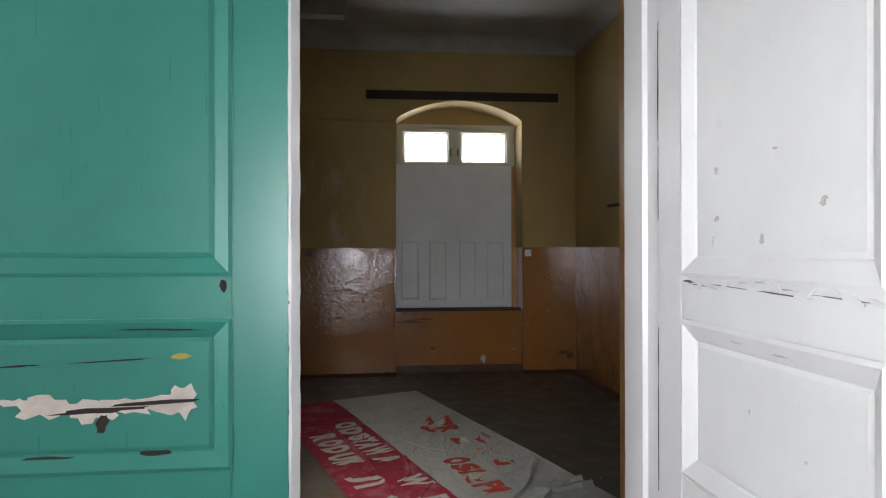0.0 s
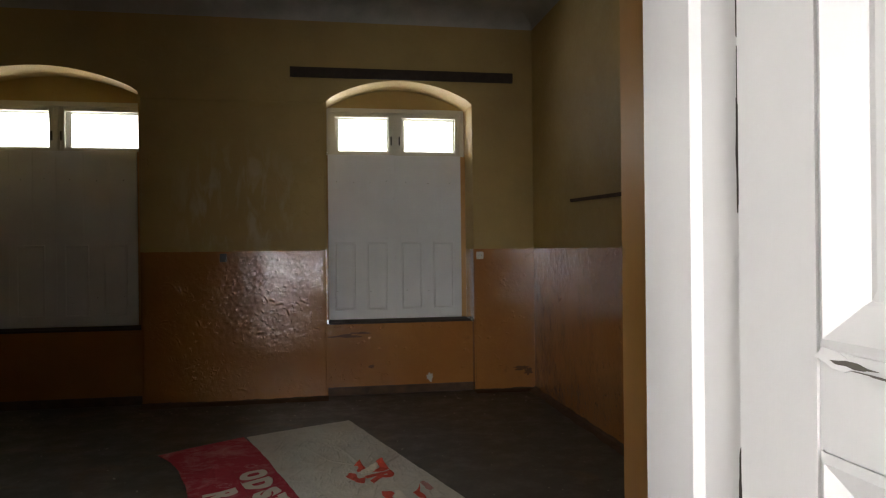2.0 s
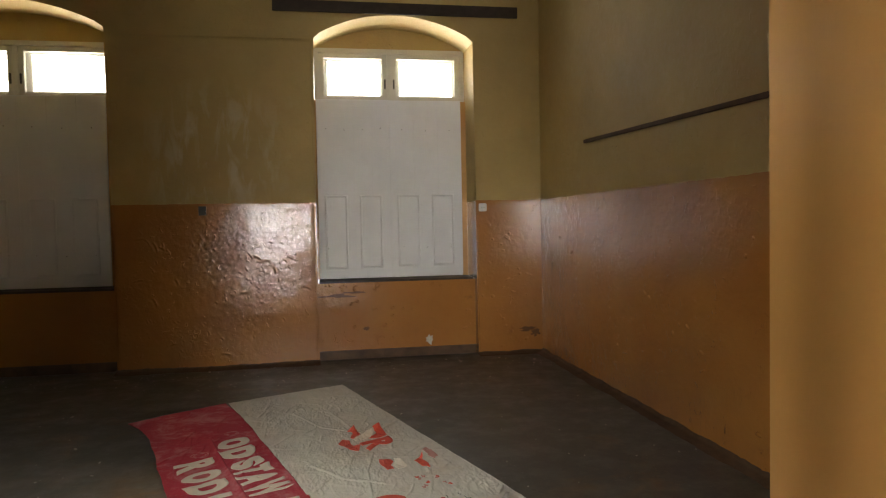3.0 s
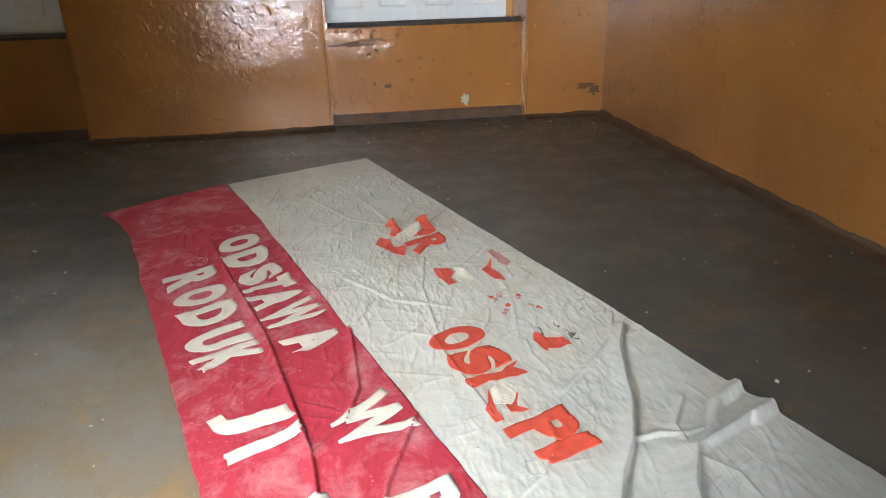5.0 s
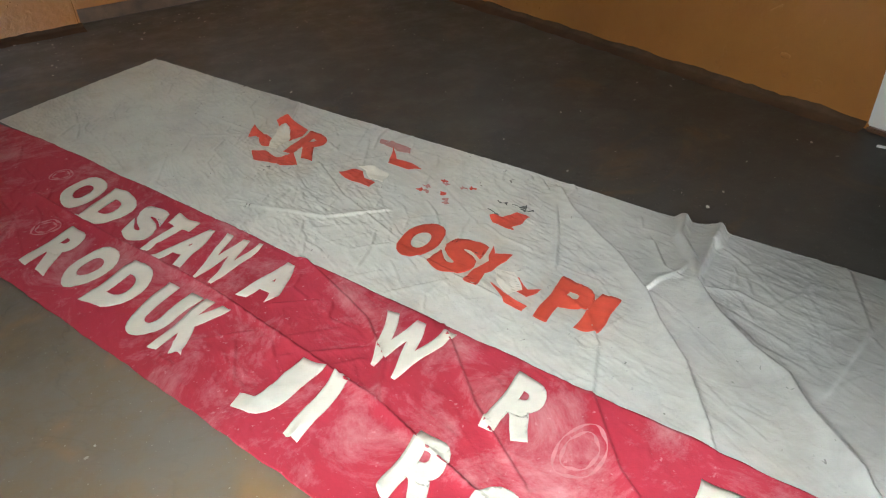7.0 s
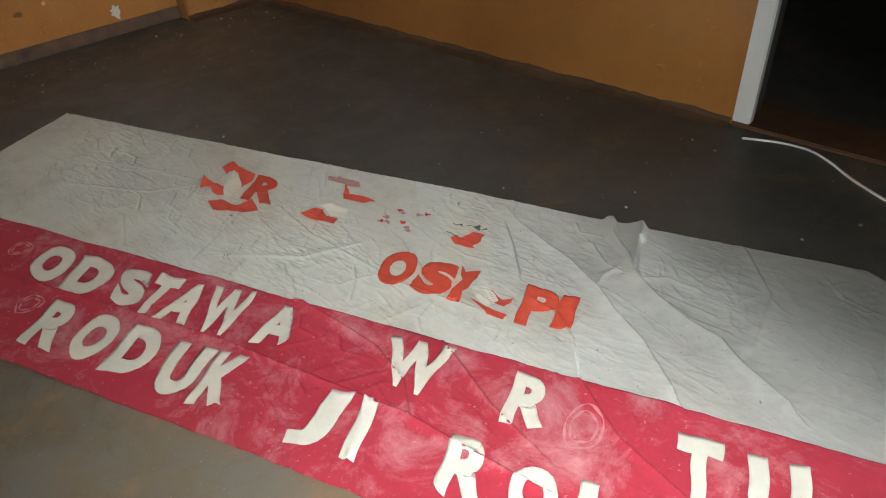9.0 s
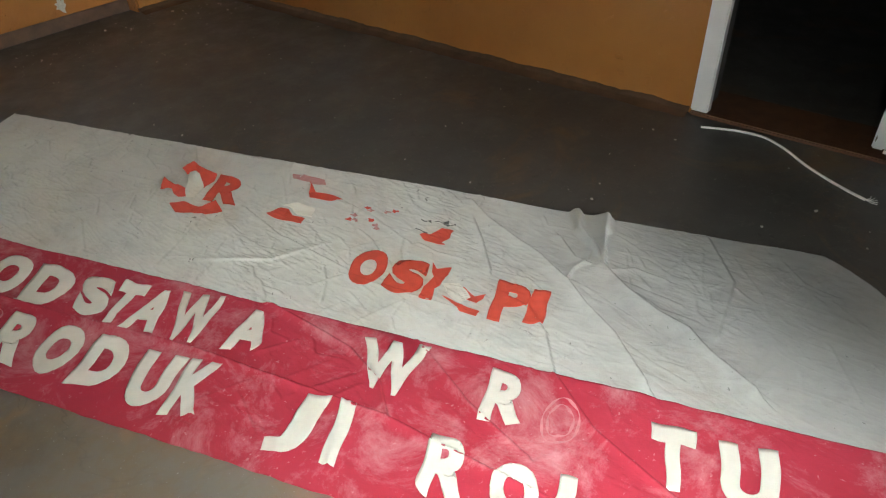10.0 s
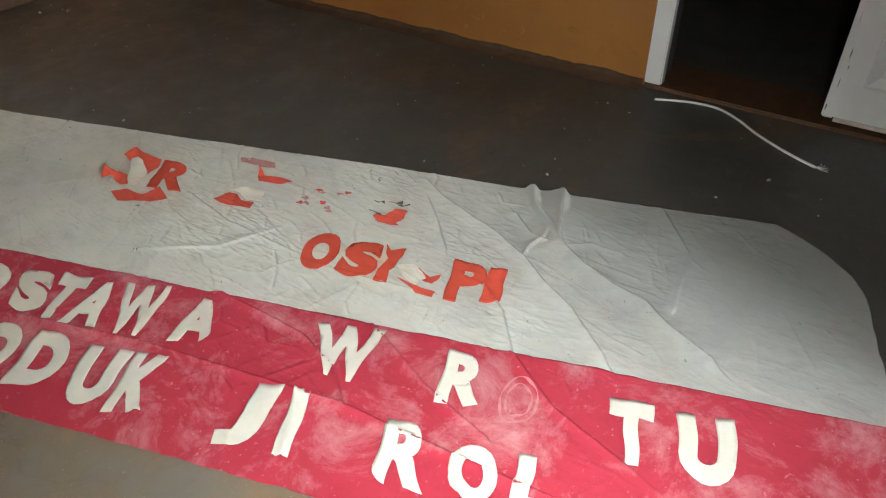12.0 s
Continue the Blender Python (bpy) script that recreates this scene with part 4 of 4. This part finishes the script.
def height(u, v):
    """Height of the cloth over the floor."""
    u, v = np.asarray(u, float), np.asarray(v, float)
    z = np.zeros_like(u)
    for line, h, w in FOLDS:
        best, side = np.full_like(u, 9.0), np.zeros_like(u)
        for a, b in zip(line, line[1:]):
            d, s = seg_dist(u, v, a, b)
            side = np.where(d < best, s, side)
            best = np.minimum(best, d)
        if h > 0.02 and w > 0.0165:      # rolled up like a finger
            z = np.maximum(z, h * np.exp(-(best / w) ** 2.4))
        else:                            # long on the near side, tucked under on the far one
            ww = np.where(side > 0, w * 0.30, w * (2.6 if h > 0.02 else 1.7))
            z = np.maximum(z, h * np.exp(-(best / ww) ** 1.4))
    for line, h, w in CREASES:
        for a, b in zip(line, line[1:]):
            near = (u > min(a[0], b[0]) - 0.04) & (u < max(a[0], b[0]) + 0.04) & (v > min(a[1], b[1]) - 0.04) & (v < max(a[1], b[1]) + 0.04)
            if near.any():
                d, side = seg_dist(u[near], v[near], a, b)
                z[near] = np.maximum(z[near], h * np.exp(-(d / np.where(side > 0, w * 0.6, w * 2.0)) ** 2))
    flat = [noise.fractal(Vector((a * 3.2, b * 3.2, 3)), 0.6, 2.0, 4) for a, b in zip(u.ravel(), v.ravel())]
    z = z + 0.0035 * np.array(flat).reshape(u.shape)
    ridge = [noise.ridged_multi_fractal(Vector((a * 2.4 + b * 1.9, b * 5.0 - a * 1.2, 7)), 0.9, 2.1, 3, 1.0, 2.0) for a, b in zip(u.ravel(), v.ravel())]
    z = z + np.where(v < 0.95, 0.0014, 0.0007) * np.clip(np.array(ridge).reshape(u.shape) - 1.0, 0, 1.4)
    fine = [abs(noise.fractal(Vector((a * 5.0 + b * 4.0, b * 19.0 - a * 6.0, 11)), 0.7, 2.0, 3)) for a, b in zip(u.ravel(), v.ravel())]
    zone = [0.5 + noise.noise(Vector((a * 2.3, b * 2.3, 15))) for a, b in zip(u.ravel(), v.ravel())]
    amount = np.where(v < 0.95, 0.0034, 0.0014) * np.clip(np.array(zone).reshape(u.shape), 0.0, 0.9) * np.clip(1.25 - np.maximum(u - 2.9, 0) * 1.2, 0.3, 1)
    z = z + amount * np.clip(0.45 - np.array(fine).reshape(u.shape), 0, 0.45) ** 1.5 * 3.3
    return 0.004 + np.maximum(z, 0.0)


def world_of(u, v, z):
    p = BO + BU * u + BV * v
    return (p.x, p.y, z)


def wob(a, k):
    return 0.006 * noise.noise(Vector((a * 4.0, k, 0))) + 0.003 * noise.noise(Vector((a * 17.0, k, 5)))


def sheet(name, label, mat, nu, nv, corner, lift=0.0):
    """A gridded cloth; corner(s, t) gives its u and v."""
    uv = np.array([[corner(i / nu, j / nv) for j in range(nv + 1)] for i in range(nu + 1)])
    z = height(uv[..., 0], uv[..., 1])
    n, m = nu + 1, nv + 1
    top = np.stack([BO.x + BU.x * uv[..., 0] + BV.x * uv[..., 1], BO.y + BU.y * uv[..., 0] + BV.y * uv[..., 1], z + lift], -1).reshape(-1, 3)
    k = (np.arange(nu)[:, None] * m + np.arange(nv)[None, :]).ravel()
    quads = np.stack([k, k + 1, k + m + 1, k + m], -1)
    rim = np.concatenate([np.arange(n) * m, (n - 1) * m + np.arange(1, m), np.arange(n - 2, -1, -1) * m + m - 1, np.arange(m - 2, 0, -1)])
    nxt = np.roll(rim, -1)
    c = n * m
    side = np.stack([rim, nxt, nxt + c, rim + c], -1)
    verts = np.concatenate([top, top - (0, 0, 0.0022)])
    faces = np.concatenate([quads, quads[:, ::-1] + c, side])
    me = bpy.data.meshes.new(name)
    me.from_pydata(verts, [], faces)
    me.materials.append(mat)
    me.shade_smooth()
    ob = new(name, me)
    ob.parent, ob["label"] = banner, label
    return ob


def white_corner(s, t):
    v = 0.935 * t
    u0 = 0.12 * t + wob(v, 1)
    end = 4.0 + 0.255 * (1 - max(0.0, 1 - v / 0.42) ** 2.2) + wob(v, 2)
    u = u0 + s * (end - u0)
    if t == 0:
        v += wob(u, 3) + 0.01 * min(1, u / 1.5)
    return u, v + (1 - t) * (0.01 * min(1, u / 1.5) + 0.018 * min(1, max(0.0, (u - 2.4) / 0.6)))


def red_corner(s, t):
    low = 1.535
    u0 = 0.12 + 0.21 * t
    u = u0 + s * (4.26 + wob(t, 4) - u0)
    low += 0.10 * max(0.0, 1 - (u - 0.33) / 0.5) ** 2 if u < 0.9 else 0.0
    low += wob(u, 6) * 1.5
    top = 0.925 + 0.04 * max(0.0, 1 - u / 0.6) + (wob(u, 8) if t == 0 else 0)
    return u, top + t * (low - top)


banner = empty("banner", pose(BO.x, BO.y, 0), label="soiled white and red cloth banner with paper letters, creased on floor", category="banner")
banner.matrix_world = pose(0, 0, 0)
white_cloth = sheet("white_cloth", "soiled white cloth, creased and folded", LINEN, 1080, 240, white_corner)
red_cloth = sheet("red_cloth", "faded red cloth strip with dusty smears", RED, 860, 130, red_corner, 0.0035)


def glyph(ch, bold=0.03):
    """The outline of one letter as a flat mesh in a unit box."""
    cu = bpy.data.curves.new("letter", "FONT")
    cu.body, cu.offset, cu.resolution_u = ch, bold, 5
    ob = bpy.data.objects.new("letter", cu)
    scene.collection.objects.link(ob)
    me = bpy.data.meshes.new_from_object(ob.evaluated_get(bpy.context.evaluated_depsgraph_get()))
    bpy.data.objects.remove(ob)
    bpy.data.curves.remove(cu)
    bm = bmesh.new()
    bm.from_mesh(me)
    bpy.data.meshes.remove(me)
    bmesh.ops.remove_doubles(bm, verts=bm.verts, dist=1e-4)
    x = [v.co.x for v in bm.verts]
    y = [v.co.y for v in bm.verts]
    for v in bm.verts:
        v.co = ((v.co.x - min(x)) / (max(x) - min(x)), (v.co.y - min(y)) / (max(y) - min(y)), 0)
    return bm


def lay(bm, quad, mat, name, label, lift=0.0065, curls=(), seed=0, parent=None):
    """Drape a flat unit-box mesh on the cloth. quad: u, v of top left, top right, bottom left, bottom right. curls: (x, y, reach, rise)."""
    for k in range(1, 14):
        for ax in ((1, 0, 0), (0, 1, 0)):
            p = Vector(ax) * k / 14
            bmesh.ops.bisect_plane(bm, geom=bm.verts[:] + bm.edges[:] + bm.faces[:], plane_co=p, plane_no=ax, dist=1e-5)
    tl, tr, bl, br = (Vector(q) for q in quad)
    rnd = random.Random(seed)
    ph = rnd.uniform(0, 9)
    flat = [(v, v.co.x, v.co.y) for v in bm.verts]
    us, vs = [], []
    for v, x, y in flat:
        p = (bl + (br - bl) * x) * (1 - y) + (tl + (tr - tl) * x) * y
        jit = 0.0035
        us.append(p.x + jit * math.sin(9 * y + ph) * 0.7)
        vs.append(p.y + jit * math.sin(8 * x + 2 * ph) * 0.7)
    z = height(us, vs)
    for (v, x, y), u, w, h in zip(flat, us, vs, z):
        up = lift + 0.0012 * (1 + math.sin(7 * x + 5 * y + ph))
        for cx, cy, reach, rise in curls:
            d = math.hypot(x - cx, y - cy) / reach
            if d < 1:
                k = (1 - d) ** 1.5
                up += rise * k
                u -= 0.5 * rise * k * (1 if cx > 0.5 else -1)
                w += 0.5 * rise * k * (1 if cy > 0.5 else -1)
        v.co = world_of(u, w, h + up)
    e = bmesh.ops.extrude_face_region(bm, geom=list(bm.faces))
    for g in e["geom"]:
        if isinstance(g, bmesh.types.BMVert):
            g.co.z -= 0.0012
    return part(name, bm, mat, parent or banner, label)


LETTERS = [  # letter, quad, curls
    ("O", (1.022, 1.003), (1.180, 0.972), (1.104, 1.196), (1.269, 1.180), ()),
    ("D", (1.234, 1.001), (1.398, 0.990), (1.301, 1.204), (1.451, 1.185), ()),
    ("S", (1.441, 1.000), (1.574, 0.988), (1.542, 1.190), (1.663, 1.175), ()),
    ("T", (1.614, 0.984), (1.719, 0.981), (1.650, 1.192), (1.747, 1.189), ((0.1, 1.0, 0.35, 0.012),)),
    ("A", (1.731, 0.986), (1.860, 0.973), (1.757, 1.200), (1.880, 1.184), ()),
    ("W", (1.851, 0.967), (2.028, 0.946), (1.928, 1.193), (2.075, 1.177), ((1.0, 1.0, 0.35, 0.018),)),
    ("A", (2.086, 0.978), (2.260, 0.961), (2.149, 1.170), (2.285, 1.147), ((1.0, 0.0, 0.45, 0.022),)),
    ("R", (1.355, 1.245), (1.494, 1.235), (1.402, 1.460), (1.545, 1.455), ()),
    ("O", (1.539, 1.240), (1.687, 1.237), (1.598, 1.456), (1.727, 1.438), ()),
    ("D", (1.736, 1.240), (1.860, 1.231), (1.769, 1.456), (1.902, 1.436), ()),
    ("U", (1.927, 1.249), (2.070, 1.239), (1.986, 1.469), (2.104, 1.448), ()),
    ("K", (2.093, 1.233), (2.206, 1.228), (2.136, 1.462), (2.247, 1.442), ((0.9, 0.0, 0.4, 0.02), (1.0, 1.0, 0.3, 0.014))),
    ("J", (2.473, 1.256), (2.590, 1.241), (2.485, 1.474), (2.589, 1.457), ()),
    ("I", (2.635, 1.242), (2.675, 1.239), (2.669, 1.458), (2.706, 1.454), ((0.5, 0.0, 0.3, 0.01),)),
    ("W", (2.580, 0.967), (2.795, 0.944), (2.636, 1.172), (2.813, 1.167), ((0.15, 0.0, 0.2, 0.012),)),
    ("R", (3.021, 0.969), (3.138, 0.967), (3.031, 1.178), (3.147, 1.162), ((1.0, 0.0, 0.35, 0.012),)),
    ("R", (2.931, 1.260), (3.059, 1.251), (2.944, 1.454), (3.078, 1.455), ((0.0, 0.0, 0.3, 0.02),)),
    ("O", (3.122, 1.281), (3.242, 1.278), (3.141, 1.457), (3.260, 1.451), ((0.3, 0.1, 0.4, 0.018),)),
    ("L", (3.302, 1.275), (3.399, 1.269), (3.303, 1.443), (3.396, 1.436), ()),
    ("T", (3.503, 1.020), (3.616, 1.016), (3.531, 1.235), (3.626, 1.228), ()),
    ("U", (3.688, 1.030), (3.830, 1.013), (3.705, 1.243), (3.836, 1.225), ()),
]


def wider(quad, ku, kv):
    """A quad grown about its middle along u and v."""
    cu, cv = sum(q[0] for q in quad) / 4, sum(q[1] for q in quad) / 4
    return [(cu + (q[0] - cu) * 1.0 + (ku - 1) * (0.5 if k % 2 else -0.5) * 0.13, cv + (q[1] - cv) * kv) for k, q in enumerate(quad)]


for i, (ch, tl, tr, bl, br, curls) in enumerate(LETTERS):
    grow = 0.014 if ch in "RK" else 0.020 if ch == "D" else 0.006
    tl, bl, tr, br = (tl[0] - 0.005, tl[1]), (bl[0] - 0.005, bl[1]), (tr[0] + grow, tr[1]), (br[0] + grow * 0.6, br[1])
    lay(glyph(ch, 0.05 if ch in "RAKW" else 0.07), (tl, tr, bl, br), PAPER, "letter", "cut-out cream paper letter " + ch, 0.0065, curls, i, red_cloth)

RED_LETTERS = [
    ("O", (2.355, 0.53), (2.475, 0.515), (2.375, 0.73), (2.49, 0.725), ()),
    ("S", (2.515, 0.545), (2.635, 0.525), (2.525, 0.735), (2.655, 0.715), ()),
    ("P", (2.91, 0.55), (3.04, 0.555), (2.925, 0.755), (3.045, 0.745), ()),
    ("I", (3.04, 0.56), (3.10, 0.555), (3.045, 0.735), (3.115, 0.73), ((0.9, 0.0, 0.4, 0.006),)),
    ("R", (1.50, 0.225), (1.65, 0.215), (1.545, 0.425), (1.69, 0.42), ()),
]
for i, (ch, tl, tr, bl, br, curls) in enumerate(RED_LETTERS):
    lay(glyph(ch, 0.05 if ch in "RP" else 0.07), wider((tl, tr, bl, br), 1.0 if ch in "PI" else 1.15, 1.04), REDPAPER, "letter", "scarlet paper letter " + ch, 0.003, curls, 50 + i, white_cloth)


def scrap(pts, mat, label, curls=(), seed=0, lift=0.003, name="paper_scrap"):
    """A torn piece of a letter, given by its outline in u and v."""
    us, vs = [p[0] for p in pts], [p[1] for p in pts]
    u0, u1, v0, v1 = min(us), max(us), min(vs), max(vs)
    bm = bmesh.new()
    bm.faces.new([bm.verts.new(((u - u0) / (u1 - u0), 1 - (v - v0) / (v1 - v0), 0)) for u, v in pts])
    bmesh.ops.triangulate(bm, faces=bm.faces)
    return lay(bm, ((u0, v0), (u1, v0), (u0, v1), (u1, v1)), mat, name, label, lift, curls, seed, white_cloth)


TORN = "torn scarlet piece of a letter"
scrap([(1.29, 0.40), (1.36, 0.36), (1.44, 0.37), (1.47, 0.42), (1.42, 0.44), (1.36, 0.41), (1.31, 0.43)], REDPAPER, TORN, ((0.0, 0.5, 0.6, 0.05),), 1)
scrap([(1.29, 0.24), (1.34, 0.20), (1.42, 0.21), (1.47, 0.22), (1.49, 0.28), (1.485, 0.34), (1.45, 0.36), (1.44, 0.30), (1.40, 0.26), (1.34, 0.27)], REDPAPER, TORN, ((0.2, 1.0, 0.6, 0.055),), 2)
scrap([(1.36, 0.27), (1.42, 0.27), (1.48, 0.34), (1.50, 0.43), (1.46, 0.44), (1.42, 0.38)], PAPER, "curled cream underside of a torn letter", ((0.3, 1.0, 0.7, 0.035),), 3, 0.008)
scrap([(1.41, 0.49), (1.47, 0.465), (1.55, 0.475), (1.64, 0.43), (1.68, 0.48), (1.62, 0.52), (1.55, 0.525), (1.48, 0.54)], REDPAPER, TORN, ((1.0, 1.0, 0.6, 0.04), (0.0, 1.0, 0.4, 0.03)), 4)
scrap([(1.80, 0.11), (1.86, 0.10), (1.97, 0.115), (1.99, 0.15), (1.93, 0.16), (1.90, 0.145), (1.82, 0.145)], PINK, "pink print left by a lost letter", (), 5, 0.0012)
scrap([(1.93, 0.18), (1.98, 0.22), (2.06, 0.215), (2.12, 0.235), (2.07, 0.26), (1.97, 0.265)], REDPAPER, TORN, ((0.0, 1.0, 0.6, 0.045),), 6)
scrap([(1.86, 0.43), (1.90, 0.37), (1.94, 0.375), (1.97, 0.41), (2.03, 0.41), (2.04, 0.45), (1.95, 0.455)], REDPAPER, TORN, (), 7)
scrap([(1.90, 0.36), (1.97, 0.33), (2.04, 0.34), (2.06, 0.40), (2.0, 0.405), (1.95, 0.37)], PAPER, "curled cream underside of a torn letter", ((0.3, 1.0, 0.7, 0.025),), 8, 0.006)
for i, (u, v) in enumerate([(2.25, 0.26), (2.27, 0.275), (2.34, 0.265), (2.37, 0.25), (2.22, 0.33), (2.24, 0.36), (2.21, 0.36), (2.33, 0.365), (2.345, 0.385), (2.30, 0.34)]):
    scrap([(u + 0.014 * math.cos(a) * (1 + 0.4 * math.sin(3 * a + i)), v + 0.010 * math.sin(a)) for a in (k * 0.785 for k in range(8))], PINK if i % 3 else REDPAPER, "red speck left by a lost letter", (), 20 + i, 0.0015)
scrap([(2.53, 0.39), (2.57, 0.36), (2.60, 0.31), (2.65, 0.31), (2.65, 0.36), (2.63, 0.39), (2.65, 0.405), (2.57, 0.41)], REDPAPER, TORN, ((0.0, 0.3, 0.4, 0.02),), 9)
scrap([(2.64, 0.525), (2.67, 0.555), (2.72, 0.535), (2.725, 0.58), (2.715, 0.65), (2.70, 0.665), (2.72, 0.735), (2.67, 0.73), (2.66, 0.67), (2.68, 0.60), (2.66, 0.575)], REDPAPER, TORN, (), 10)
scrap([(2.75, 0.63), (2.80, 0.625), (2.85, 0.655), (2.89, 0.64), (2.87, 0.69), (2.83, 0.685)], REDPAPER, TORN, (), 11)
scrap([(2.74, 0.69), (2.80, 0.71), (2.89, 0.73), (2.89, 0.755), (2.83, 0.75)], REDPAPER, TORN, (), 12)
scrap([(2.72, 0.64), (2.78, 0.61), (2.84, 0.67), (2.82, 0.72), (2.76, 0.70)], PAPER, "curled cream underside of a torn letter", ((0.2, 0.2, 0.7, 0.02),), 13, 0.006)
scrap([(3.06, 0.765), (3.10, 0.74), (3.14, 0.76), (3.13, 0.79), (3.09, 0.80)], LINEN, "small torn flap of white cloth", ((0.0, 0.0, 0.6, 0.008),), 14, 0.003)


FRAY = plain("grey_frayed_thread", (0.10, 0.10, 0.095), 0.9)
for i, (u, v, l, t) in enumerate([(2.50, 0.275, 0.05, 0.2), (2.56, 0.27, 0.06, 0.1), (2.60, 0.285, 0.05, -0.15), (2.50, 0.335, 0.06, 0.4)]):
    scrap([(u, v), (u + l, v + t * l), (u + l, v + t * l + 0.006), (u, v + 0.005)], FRAY, "dark frayed thread left by a torn letter", ((1.0, 0.5, 0.6, 0.012),), 60 + i, 0.003, "frayed_thread")


def glue_ring(u, v, ru, rv, seed):
    """The dusty outline left where a letter came off."""
    bm = bmesh.new()
    rnd = random.Random(seed)
    n = 30
    for wide in (1.0, 0.72):
        prev = None
        first = None
        for i in range(n + 1):
            a = 2 * math.pi * i / n
            k = wide * (1 + 0.05 * math.sin(3 * a + seed))
            th = 0.006 + 0.004 * math.sin(5 * a + seed * wide)
            pu, pv = u + ru * k * math.cos(a), v + rv * k * math.sin(a)
            qu, qv = u + (ru * k - th) * math.cos(a), v + (rv * k - th) * math.sin(a)
            z = height([pu, qu], [pv, qv])
            now = [bm.verts.new(world_of(pu, pv, z[0] + 0.0045)), bm.verts.new(world_of(qu, qv, z[1] + 0.0045))]
            if prev:
                bm.faces.new((prev[0], prev[1], now[1], now[0]))
            prev = now
    part("glue_mark", bm, GHOST, red_cloth, "chalky outline of a missing letter")


glue_ring(3.255, 1.10, 0.055, 0.085, 1)
glue_ring(0.93, 1.06, 0.05, 0.045, 2)
glue_ring(1.27, 1.30, 0.05, 0.05, 3)

# crumbs of plaster and paint on the floor
bm = bmesh.new()
rnd = random.Random(11)
for i in range(900):
    x, y = rnd.uniform(WEST + 0.2, EAST - 0.05), rnd.uniform(SOUTH + 0.1, NORTH - 0.05)
    if rnd.random() < 0.35:
        y = NORTH - abs(rnd.gauss(0, 0.35)) - 0.03
    d = Vector((x, y)) - BO
    if -0.1 < d.dot(BU) < 4.4 and -0.05 < d.dot(BV) < 1.7:
        continue
    s = rnd.choice((0.002, 0.0025, 0.003, 0.003, 0.004, 0.005, 0.006, 0.008)) * rnd.uniform(0.7, 1.3)
    m = pose(x, y, 0.3 * s, rnd.uniform(0, 30), rnd.uniform(0, 30), rnd.uniform(0, 360)) @ Matrix.Diagonal((s * rnd.uniform(0.6, 1.6), s, 0.35 * s, 1))
    bmesh.ops.create_icosphere(bm, subdivisions=1, radius=1.0, matrix=m)
tagged(finish("floor_crumbs", bm, CHIP), "scattered pale crumbs of plaster and paint on the floor", "debris", kind="stuff")
